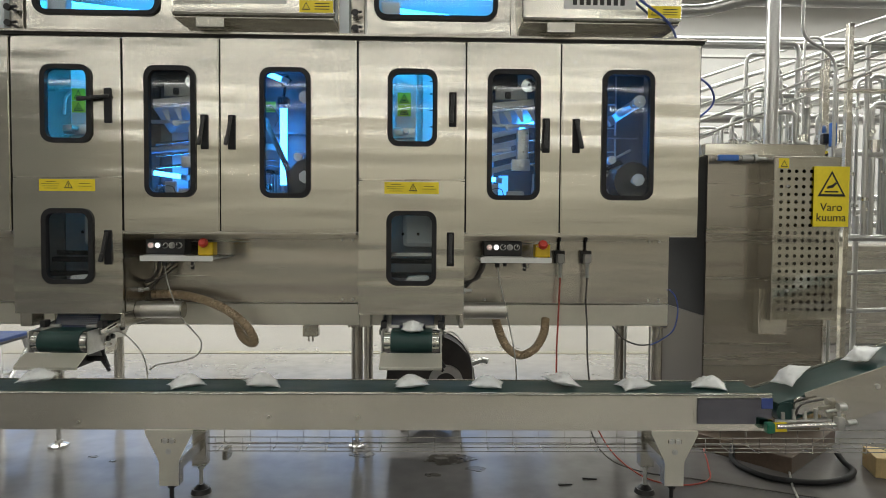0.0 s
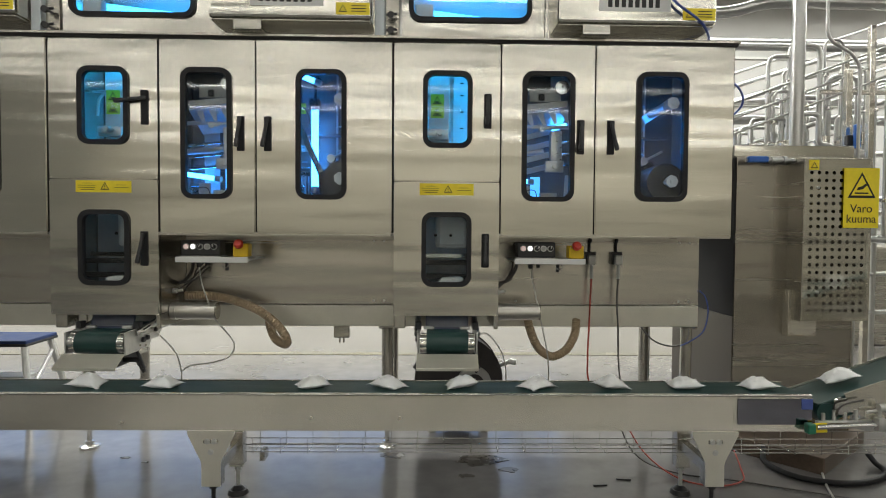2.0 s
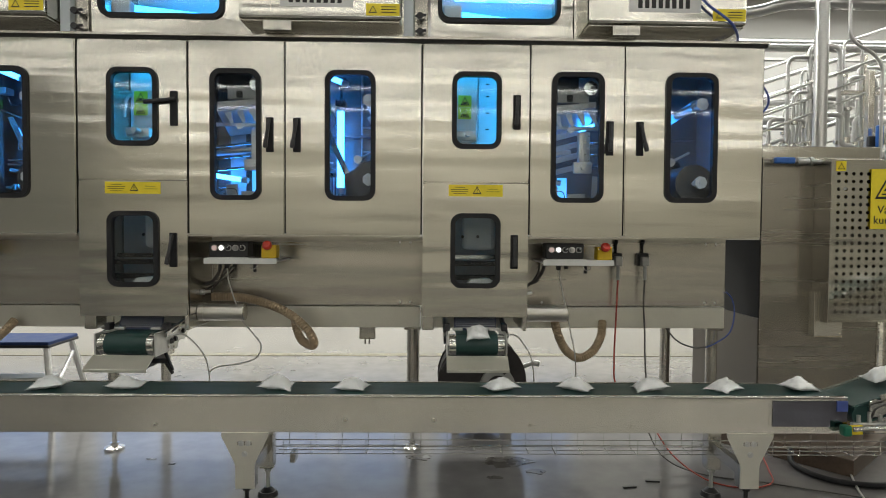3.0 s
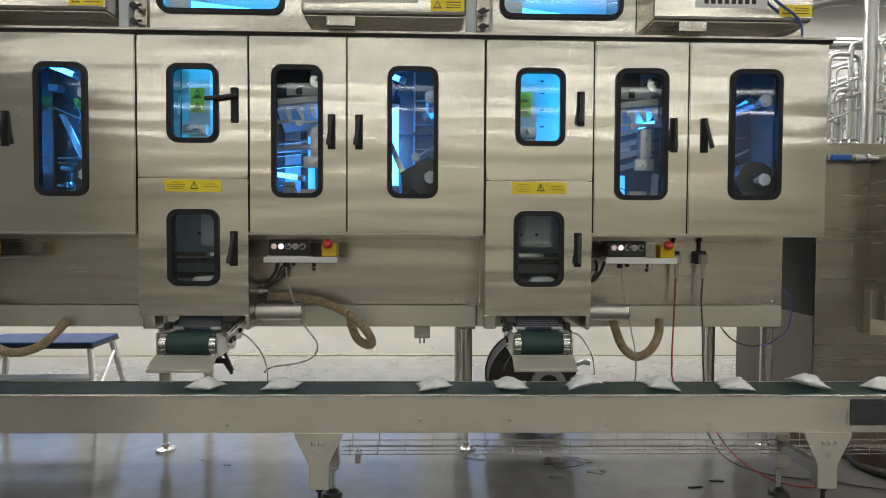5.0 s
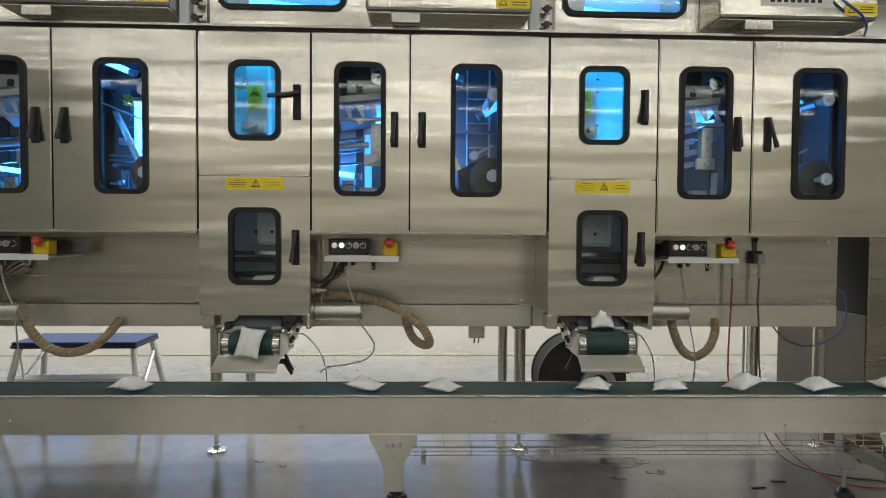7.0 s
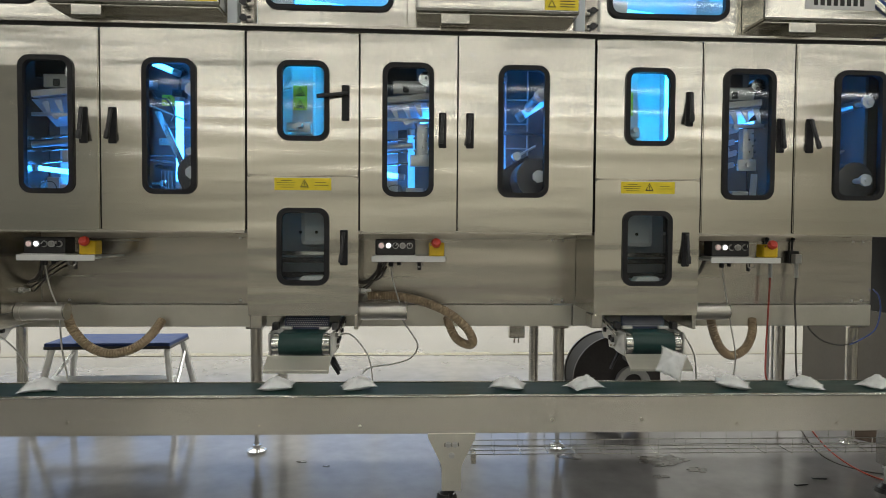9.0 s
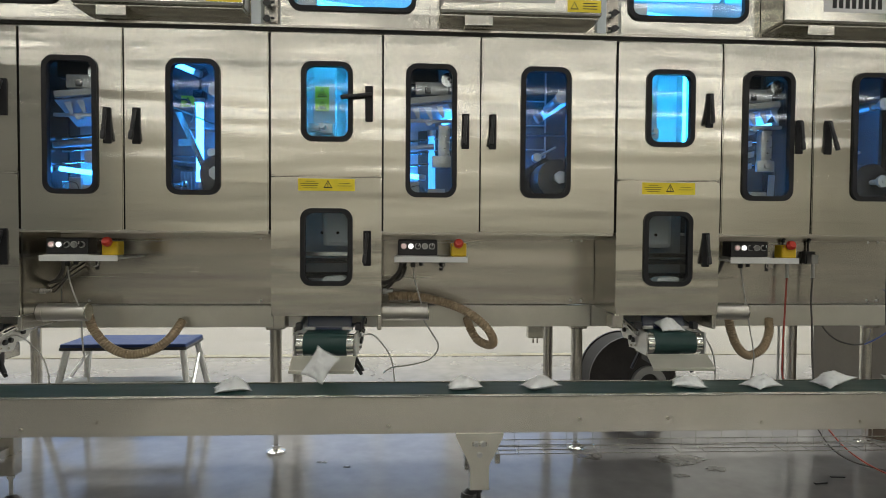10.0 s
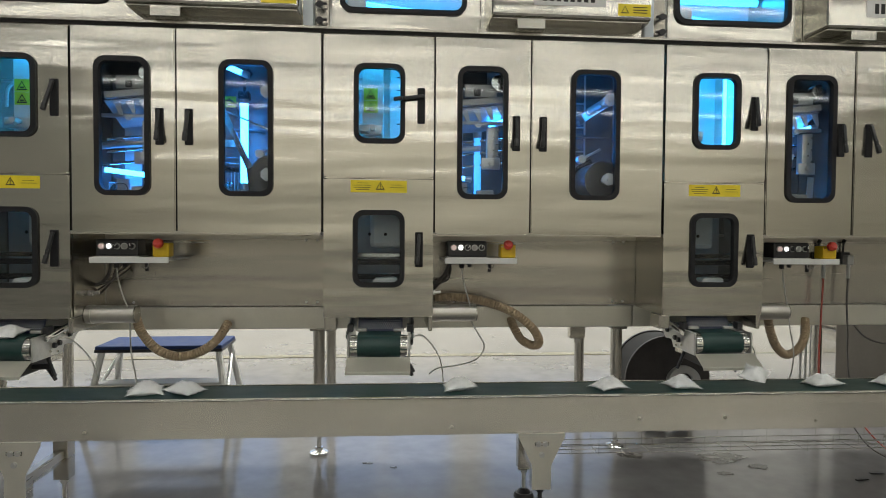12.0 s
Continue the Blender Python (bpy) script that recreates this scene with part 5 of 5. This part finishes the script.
for bx, bz in ((0.33, 1.30), (0.34, 0.80)):
    part("guard_knob", rods((bx, -0.134, bz), (bx, -0.12, bz), 0.006, 10), CAST, cab, "", True)
part("small_label", boxed(0.285, 0.333, -0.1285, -0.1265, 1.385, 1.432), YELLOW, cab, "small yellow warning label")
bm = bmesh.new()
tri_sign(bm, 0.309, 1.405, 0.017, -0.129)
part("label_print", bm, INK, cab)

sign = thing("warning_sign", "yellow hot surface warning sign with black triangle", "sign", pose(1.335 + 0.452, 2.90 - 0.135, 1.108))
part("plate", boxed(0.0, 0.172, 0.0, 0.004, 0.0, 0.287, bevel=0.001), YELLOW, sign, "yellow plate")
bm = bmesh.new()
tri_sign(bm, 0.086, 0.195, 0.068, -0.0004, 0.10)
prism(bm, [(0.052, 0.170), (0.118, 0.170), (0.118, 0.163), (0.052, 0.163)], -0.0014, -0.0004)
prism(bm, [(0.062, 0.180), (0.092, 0.186), (0.112, 0.206), (0.104, 0.212), (0.088, 0.200), (0.066, 0.193)], -0.0014, -0.0004)
part("pictogram", bm, INK, sign, "black triangle pictogram")
for txt, z in (("Varo", 0.075), ("kuuma", 0.026)):
    cu = bpy.data.curves.new("lettering", "FONT")
    cu.body, cu.size, cu.align_x, cu.extrude = txt, 0.055, "CENTER", 0.0004
    tmp = bpy.data.objects.new("lettering", cu)
    scene.collection.objects.link(tmp)
    me = bpy.data.meshes.new_from_object(tmp.evaluated_get(bpy.context.evaluated_depsgraph_get()))
    bpy.data.objects.remove(tmp)
    me.materials.clear()
    me.materials.append(INK)
    o = new("lettering", me)
    o.parent = sign
    o.matrix_basis = pose(0.086, -0.0010, z, 90, 0, 0)
    o["label"] = "black letters"

vt = thing("valve", "steel pipe fitting with a blue lever handle on the cabinet", "valve", pose(1.335, 2.88, 1.44))
bm = rods((0.02, -0.03, 0.0), (0.26, -0.03, -0.005), 0.012, 14)
rod(bm, (0.14, -0.03, -0.003), (0.19, -0.03, -0.003), 0.019, 14)
rod(bm, (0.20, -0.03, -0.003), (0.215, -0.03, -0.003), 0.022, 14)
part("fitting", bm, PIPE, vt, "", True)
part("lever", boxed(0.02, 0.12, -0.055, -0.030, -0.016, 0.014, bevel=0.006), BLUEP, vt, "blue lever")

# ---- plinth, hose and timber on the floor ----
o = part("floor_plinth", boxed(-0.30, 0.30, -0.30, 0.30, 0.0, 0.078, bevel=0.004), RUSTY)
o.matrix_basis = pose(1.61, 2.955, 0, 0, 0, 40)
tagged(o, "dark brown steel plinth plate on the floor", "plinth")
o = part("floor_hose", cable([(1.40, 2.72, 0.06), (1.37, 2.64, 0.02), (1.43, 2.49, 0.013), (1.58, 2.425, 0.013), (1.74, 2.45, 0.013), (1.86, 2.54, 0.013), (1.88, 2.63, 0.02), (1.87, 2.67, 0.05)], 0.013, 12), RUBBER, None, "", True)
tagged(o, "thick black rubber hose curled on the floor", "hose")
o = part("timber_block", boxed(0, 0.5, 0, 0.16, 0, 0.09, bevel=0.004), WOOD)
o.matrix_basis = pose(1.93, 2.50, 0, 0, 0, -18)
tagged(o, "pale timber block lying on the floor", "timber")
o = part("grey_lead", cable([(1.60, 2.6, 0.012), (1.50, 2.40, 0.006), (1.42, 2.2, 0.006), (1.36, 2.05, 0.006)], 0.005), WIRE_G, None, "", True)
tagged(o, "grey lead lying on the floor", "cable")
for sx, sy, sa in ((0.54, 2.44, 8), (0.66, 2.50, -6)):
    o = part("strap_scrap", boxed(-0.03, 0.03, -0.006, 0.006, 0, 0.006, bevel=0.001), BLACK)
    o.matrix_basis = pose(sx, sy, 0, 0, 0, sa)
    tagged(o, "small black strap scrap on the floor", "debris", "floor scraps")

# ---- black drum behind the first chute ----
dr = thing("hose_drum", "black hose drum with a metal crank handle", "drum", pose(-0.03, 3.22, 0.285))
bm = rods((0, -0.10, 0), (0, -0.085, 0), 0.235, 48)
rod(bm, (0, 0.085, 0), (0, 0.10, 0), 0.235, 48)
part("flange", bm, DRUMB, dr, "black round flanges", True)
part("drum", rods((0, -0.085, 0), (0, 0.085, 0), 0.228, 48), MATTE, dr, "", True)
bm = ring_plate(bmesh.new(), [(0.08 + 0.092 * math.cos(a), 0.092 * math.sin(a) - 0.015) for a in np.linspace(0, 6.283, 33)[:-1]], [(0.08 + 0.054 * math.cos(a), 0.054 * math.sin(a) - 0.015) for a in np.linspace(0, 6.283, 33)[:-1]], -0.13, -0.10)
part("hub", bm, GREY, dr, "grey hub ring", True)
bm = rods((0.20, -0.05, 0.06), (0.275, -0.09, 0.10), 0.012, 10)
rod(bm, (0.275, -0.09, 0.10), (0.305, -0.10, 0.095), 0.016, 12)
part("crank_handle", bm, CAST, dr, "", True)
bm = boxed(-0.16, -0.12, -0.09, 0.09, -0.285, -0.14)
box(bm, 0.12, 0.16, -0.09, 0.09, -0.285, -0.14)
part("stand", bm, STEEL_D, dr)

# ---- step stool ----
st = thing("step_stool", "low aluminium step stool with a blue tread", "stool", pose(-2.745, 3.46, 0, 0, 0, 1.0))
part("tread", boxed(-0.325, 0.325, -0.15, 0.15, 0.425, 0.455, bevel=0.006), BLUESTEP, st, "blue ribbed tread")
part("tread_edge", boxed(-0.328, 0.328, -0.154, 0.154, 0.420, 0.437, bevel=0.004), BLACK, st, "dark tread edge")
for sx in (-1, 1):
    for sy in (-1, 1):
        bm = tube(bmesh.new(), [(sx * 0.30, sy * 0.12, 0.42), (sx * 0.37, sy * 0.20, 0.01)], 0.018, 8)
        part("leg", bm, CAST, st, "aluminium leg")
    part("leg_brace", rods((sx * 0.35, -0.17, 0.16), (sx * 0.31, 0.13, 0.36), 0.010, 8), CAST, st, "aluminium diagonal brace")
    part("leg_rail", rods((sx * 0.352, -0.18, 0.13), (sx * 0.352, 0.18, 0.13), 0.011, 8), CAST, st)
part("low_step", boxed(-0.325, 0.325, -0.17, -0.05, 0.238, 0.258, bevel=0.004), GREY, st, "grey lower step")

# ---- pipework at the back ----
UPRIGHTS = []


def pipe(pts, r, label, bend=0.07):
    o = part("steel_pipe", bent(pts, r, bend), PIPE, None, "", True)
    UPRIGHTS.append(o)
    return tagged(o, label, "pipe", "pipework")


pipe([(1.86, 3.28, 1.515), (1.86, 3.28, Z_CEIL)], 0.036, "upright stainless pipe rising from the heater cabinet")
o = part("pipe_clamp", rods((1.86, 3.28, 1.545), (1.86, 3.28, 1.56), 0.055, 20), STEEL_P)
tagged(o, "steel clamp ring on an upright pipe", "clamp")
random.seed(4)
# rank of uprights with return bends
for k in range(34):
    x = 2.02 + 0.047 * k + random.uniform(-0.02, 0.02)
    y = random.choice((3.85, 4.1, 4.4, 4.75, 5.1))
    z = random.uniform(1.72, 2.42)
    lx = random.choice((0.13, 0.20, 0.28))
    pipe([(x, y, 1.06), (x, y, z), (x + lx, y, z), (x + lx, y, 1.06)], random.choice((0.010, 0.013, 0.016, 0.020)), "upright stainless pipe with a return bend", 0.06)
    for q in range(3):
        cz = 1.12 + (z - 1.25) * (0.15 + 0.37 * q)
        cl_x = x + lx * (q % 2)
        part("coupling", rods((cl_x, y, cz), (cl_x, y, cz + 0.022), 0.027, 12), STEEL_P, UPRIGHTS[-1], "", True)
for y in (3.85, 4.1, 4.4, 4.75, 5.1):
    pipe([(1.9, y, 1.04), (4.3, y, 1.04), (4.3, y, 0.0)], 0.022, "level stainless header pipe under the uprights")
# long sloping lines
for k in range(9):
    z0 = 1.30 + 0.095 * k
    pipe([(1.0, Y_BACK, z0 - 0.06), (1.0, 4.9 + 0.1 * k, z0 - 0.06), (5.2, 4.95 + 0.1 * k, z0 + 1.2 + 0.09 * (k % 3))], random.choice((0.010, 0.014, 0.022)), "sloping stainless product pipe")
# level lines near the wall and above
for y, z, r in ((5.4, 2.10, 0.05), (5.5, 2.28, 0.035), (5.6, 1.82, 0.03), (4.9, 2.62, 0.05), (4.5, 2.48, 0.03), (6.0, 1.42, 0.03), (6.1, 1.28, 0.03), (6.2, 1.14, 0.04)):
    pipe([(0.8, y, z), (6.5, y, z), (6.5, y, 0)], r, "level stainless pipe along the wall")
pipe([(1.2, 3.6, 2.41), (1.62, 3.6, 2.41), (1.85, 3.6, 2.48), (4.2, 3.6, 2.48), (4.2, 3.6, 0)], 0.036, "level stainless pipe with an offset", 0.1)
pipe([(2.10, 3.4, Z_CEIL), (2.10, 3.4, 2.20), (2.25, 3.4, 2.12), (2.30, 3.4, 2.05), (2.30, 3.4, 0)], 0.010, "thin bent stainless pipe")
for k in range(6):
    x = 2.15 + 0.24 * k
    o = part("pipe_valve", rods((x, 3.86, 1.60 + 0.03 * (k % 3)), (x, 3.86, 1.68 + 0.03 * (k % 3)), 0.042, 16), STEEL_P, None, "", True)
    part("valve_stem", rods((x, 3.86, 1.05), (x, 3.86, 1.6), 0.016, 12), PIPE, o, "", True)
    o2 = part("valve_body", rods((x - 0.05, 3.86, 1.60), (x + 0.05, 3.86, 1.60), 0.03, 14), CAST, o, "", True)
    tagged(o, "small steel valve in the pipework", "valve", "pipe valves")
for x, y in ((2.62, 3.75), (2.9, 4.4), (3.4, 3.8)):
    o = part("pipe_post", boxed(x - 0.018, x + 0.018, y - 0.018, y + 0.018, 0, 2.4, bevel=0.003), DARKSTEEL)
    tagged(o, "square steel post carrying the pipework", "post", "pipe posts")
o = part("pipe_rail", boxed(2.3, 3.9, 3.735, 3.765, 1.965, 1.99, bevel=0.002), STEEL_D)
tagged(o, "steel rail carrying the pipe uprights", "rail")
o = part("blue_lever", boxed(2.30, 2.335, 3.42, 3.45, 1.58, 1.72, bevel=0.008), BLUEP)
tagged(o, "upright blue valve lever handle", "valve lever")
sp = thing("striped_post", "dark upright post with a black and yellow striped sleeve", "post", pose(2.30, 3.50, 0))
part("post", boxed(-0.018, 0.018, -0.018, 0.018, 0.0, 2.05, bevel=0.002), DARKSTEEL, sp, "dark post")
part("sleeve", boxed(-0.022, 0.022, -0.022, 0.022, 1.30, 1.56, bevel=0.002), YELLOW, sp, "yellow sleeve")
for k in range(4):
    bm = prism(bmesh.new(), [(-0.022, 1.32 + 0.06 * k), (0.022, 1.345 + 0.06 * k), (0.022, 1.37 + 0.06 * k), (-0.022, 1.345 + 0.06 * k)], -0.0235, -0.0222)
    part("stripe", bm, INK, sp, "black stripe")
part("switch_box", boxed(-0.03, 0.05, -0.05, -0.02, 1.60, 1.66, bevel=0.006), BLACK, sp, "black switch box")
part("green_button", rods((0.03, -0.05, 1.625), (0.03, -0.06, 1.625), 0.02, 14), GREENP, sp, "green button")

for k in range(3):
    pipe([(1.2, 3.70 + 0.05 * k, 0.0), (1.2, 3.70 + 0.05 * k, 1.50 + 0.10 * k), (3.6, 3.72 + 0.05 * k, 2.42 + 0.09 * k), (3.6, 3.72 + 0.05 * k, 0.0)], 0.008, "thin sloping stainless line", 0.03)
pipe([(1.98, 3.45, 0.0), (1.98, 3.45, 1.78), (2.10, 3.45, 1.78), (2.10, 3.45, 1.60), (2.18, 3.45, 1.60), (2.18, 3.45, 0.0)], 0.015, "small stainless pipe loop", 0.04)
fit_group = thing("pipe_fittings", "cluster of small steel couplings on the cabinet top", "fittings", pose(1.62, 3.22, 1.52))
for k, (fx, fr) in enumerate(((0.0, 0.028), (0.07, 0.022), (0.13, 0.030))):
    ring = [(fx + fr * math.cos(a), 0.01 * k, 0.035 + fr * math.sin(a)) for a in np.linspace(0, 6.283, 20)]
    part("coupling_ring", tube(bmesh.new(), ring, 0.007, 8, caps=False), STEEL_P, fit_group, "", True)
    part("coupling_stub", rods((fx, 0.01 * k, 0.0), (fx, 0.01 * k, 0.02), 0.013, 12), CAST, fit_group, "", True)
part("coupling_bar", rods((-0.04, 0.02, 0.022), (0.34, 0.02, 0.022), 0.009, 10), PIPE, fit_group, "", True)

# distant frame and round table base on the floor
tb = thing("round_base", "white round pedestal base standing on the floor", "pedestal", pose(3.3, 5.4, 0))
part("disc", rods((0, 0, 0), (0, 0, 0.03), 0.24, 36), WHITEP, tb, "", True)
part("column", rods((0, 0, 0.03), (0, 0, 0.6), 0.035, 16), WHITEP, tb, "", True)
fr = thing("service_rack", "stainless pipe rack with legs standing on the floor", "rack", pose(3.3, 4.6, 0))
for x in (0.0, 0.35, 0.9):
    part("post", rods((x, 0, 0), (x, 0, 1.2), 0.02, 12), PIPE, fr, "", True)
for z in (0.45, 0.75):
    part("rail", rods((-0.2, 0, z), (1.1, 0, z + 0.05), 0.018, 12), PIPE, fr, "", True)
o = part("dark_machine_base", boxed(3.4, 5.6, 5.6, 6.6, 0.0, 0.95, bevel=0.02), STEEL_D)
tagged(o, "dull steel equipment base behind the pipework", "equipment")


# ---- pouches ----
def pouch_mesh(seed, L=0.126, W=0.100, H=0.050):
    """A filled pillow pouch: swollen middle, flat crimped seams, creased skin and lifted corners."""
    rnd = random.Random(seed)
    nx, ny = 18, 14
    bm = bmesh.new()
    off = Vector((rnd.uniform(0, 50), rnd.uniform(0, 50), 0))
    ear = {(a, b): rnd.uniform(-0.008, 0.014) for a in (-1, 1) for b in (-1, 1)}
    peak = (rnd.uniform(-0.35, 0.35), rnd.uniform(-0.3, 0.3))
    grids = []
    for s in (1, -1):
        g = []
        for i in range(nx + 1):
            row = []
            for j in range(ny + 1):
                u, v = i / nx * 2 - 1, j / ny * 2 - 1
                e = max(0.0, 1 - abs(u) ** 2.4) ** 0.9 * max(0.0, 1 - abs(v) ** 2.2) ** 0.8
                x = u * L / 2 * (1 - 0.10 * (1 - v * v))
                y = v * W / 2 * (1 - 0.12 * (1 - u * u))
                p = Vector((u * 1.6, v * 1.6, s * 3.0)) + off
                n = noise.noise(p)
                fold = abs(noise.noise(p * 1.9 + Vector((3, 1, 0)))) - 0.2
                n2 = noise.noise(p * 3.6)
                lean = 1 - 0.35 * ((u - peak[0]) ** 2 + (v - peak[1]) ** 2)
                z = s * e * H / 2 * (1 + 0.4 * n) * (lean if s > 0 else 1) - s * e * 0.009 * fold + 0.005 * n2 * (0.3 + e) * s
                lift = ear[(-1 if u < 0 else 1, -1 if v < 0 else 1)] * abs(u) ** 2.2 * abs(v) ** 1.6 - 0.007 * abs(u) ** 2.5 - 0.004 * abs(v) ** 3
                crimp = 0.0016 * math.sin(v * 22) * max(0.0, abs(u) - 0.86) * 6
                if s < 0:
                    z = max(z, -H * 0.30)
                row.append(bm.verts.new((x, y, z + H * 0.30 + lift + crimp)))
            g.append(row)
        grids.append(g)
    for g, flip in zip(grids, (False, True)):
        for i in range(nx):
            for j in range(ny):
                q = (g[i][j], g[i + 1][j], g[i + 1][j + 1], g[i][j + 1])
                bm.faces.new(q[::-1] if flip else q)
    bmesh.ops.remove_doubles(bm, verts=bm.verts, dist=0.0006)
    me = bpy.data.meshes.new("pouch")
    for f in bm.faces:
        f.smooth = True
    bm.to_mesh(me)
    bm.free()
    me.materials.append(POUCH)
    return me


POUCH_MESHES = [pouch_mesh(k) for k in range(8)]
SPEED, STEP = 0.586, 0.8465
INC_X = CX1 + 0.02


def belt_y(x):
    return CONV_Y + 0.106 + math.tan(radians(CONV_YAW)) * x


def belt_pose(x, dz, rx, ry, rz):
    """A pouch lying at x along the belts, flat or up the rise."""
    if x < INC_X - 0.03:
        return pose(x, belt_y(x), 0.491 + dz, 0, 0, 0) @ pose(0, 0, 0, rx, ry, rz)
    d = x - (INC_X - 0.03)
    c, s = math.cos(radians(INC)), math.sin(radians(INC))
    k = min(1.0, d / 0.12)
    return pose(INC_X - 0.03 + d * c + 0.045 * k, belt_y(x), 0.491 - 0.022 * k + (d + 0.045 * k) * s, 0, 0, 0) @ pose(0, 0, dz, 0, -INC * k, 0) @ pose(0, 0, 0, rx, ry, rz)


def pouch_rows(start, index, rnd):
    """The way of one pouch; start is where its belt line meets time zero."""
    xc = -0.117 - PITCH * index + 0.035
    tl = (xc - start) / SPEED
    rz = rnd.uniform(-35, 35)
    lean = rnd.uniform(-6, 6)
    if index == 0 and rnd.random() < 0.65:
        lean, rz = rnd.choice((-16, 14)), rnd.uniform(-20, 20)
    dz = 0.0 + abs(lean) * 0.0010
    y_up = 2.44
    key = []
    hid = (xc - 0.035, y_up + 0.47, 0.755)
    lag = -0.11 if index == 0 else 0.0

    def at(y, z, tilt, turn):
        return pose(hid[0] + 0.004, y_up + y, z, tilt, 0, 0) @ pose(0, 0, 0, 0, 0, turn)
    stages = [(-0.80, at(0.47, 0.755, 10, 90)),
              (-0.66 + lag, at(0.15, 0.735, 55, 90)),
              (-0.54 + lag, at(0.070, 0.662, 8, 90)),
              (-0.38 + lag, at(0.035, 0.654, 4, 88)),
              (-0.28 + lag, at(-0.01, 0.645, 28, 86)),
              (-0.19 + lag, at(-0.058, 0.606, 68, 80)),
              (-0.09 + lag * 0.8, at(-0.17, 0.560, 52, 62)),
              (0.04 + lag * 0.6, belt_pose(xc + SPEED * (0.04 + lag * 0.6), dz + 0.004, -8, lean, (rz + 40) / 2)),
              (0.16, belt_pose(xc + SPEED * 0.16, dz, 0, lean, rz))]
    rows = []
    if tl - 0.80 > 0.05:
        q = min(0.12, 0.01 * (tl - 0.8))
        rows.append((0.0, at(0.47 + q, 0.755 + q, 10, 90)))
    for dt, m in stages:
        if 0.0 <= tl + dt <= 12.0:
            rows.append((tl + dt, m))
    t = max(0.0, tl + 0.16)
    ts = [0.0] if tl + 0.16 < 0 else []
    edge = (INC_X - 0.03 - start) / SPEED
    for e in (edge - 0.12, edge, edge + 0.1, edge + 0.24):
        if e > tl + 0.3 and 0.02 < e < 11.98:
            ts.append(e)
    first = tl + 0.16
    ts += [e for e in [0.1, 0.2] + [0.4 * k for k in range(1, 30)] + [11.8, 11.9] if e > max(first, 0) + 0.05 and all(abs(e - q) > 0.06 for q in ts)]
    for e in sorted(ts):
        rows.append((e, belt_pose(start + SPEED * e, dz, 0, lean, rz)))
    if tl + 0.16 < 12.0:
        rows.append((12.0, belt_pose(start + SPEED * 12.0, dz, 0, lean, rz)))
    else:
        # still on its way out of the machine when the clip ends
        future = [(tl + dt, m) for dt, m in stages if tl + dt > 12.0]
        if future:
            if rows and rows[-1][0] < 11.999:
                t0, m0 = rows[-1]
                t1, m1 = future[0]
                k = (12.0 - t0) / (t1 - t0)
                rows.append((12.0, m0.lerp(m1, k)))
    if rows[0][0] > 0.001:
        # part-way along its stage at the start
        past = [(tl + dt, m) for dt, m in stages if tl + dt < 0.0]
        t1, m1 = rows[0]
        if past:
            t0, m0 = past[-1]
            rows.insert(0, (0.0, m0.lerp(m1, (0 - t0) / (t1 - t0))))
        else:
            rows.insert(0, (0.0, m1))
    out = []
    for t, m in rows:
        if not out or frame(t) > frame(out[-1][0]):
            out.append((t, m))
    return out


POUCHES = []


def add_pouches():
    rnd = random.Random(11)
    # belt phase of each machine; the third one misses a stroke once and then drops two
    for index, phase in ((0, 0.456), (1, 0.173), (2, 0.736)):
        for n in range(-14, 3):
            start = phase + n * STEP
            xc = -0.117 - PITCH * index + 0.035
            tl = (xc - start) / SPEED
            if start > 2.3 or tl > 12.6 or (index == 2 and n == -11):
                continue
            if tl < -0.2 and start < xc:
                continue
            POUCHES.append((start, index, rnd.random(), n))
    POUCHES.append((-9.287, 2, 0.4, 5))


add_pouches()
POUCH_OBS = []
for start, index, rr, n in POUCHES:
    o = new("milk_pouch", POUCH_MESHES[(n * 3 + index) % 8])
    tagged(o, "small filled white plastic pouch with crimped ends", "pouch", "pouches on the conveyor")
    POUCH_OBS.append((o, start, index, rr))


def motions():
    for o, start, index, rr in POUCH_OBS:
        walk(o, pouch_rows(start, index, random.Random(int(rr * 1e6))))


motions()
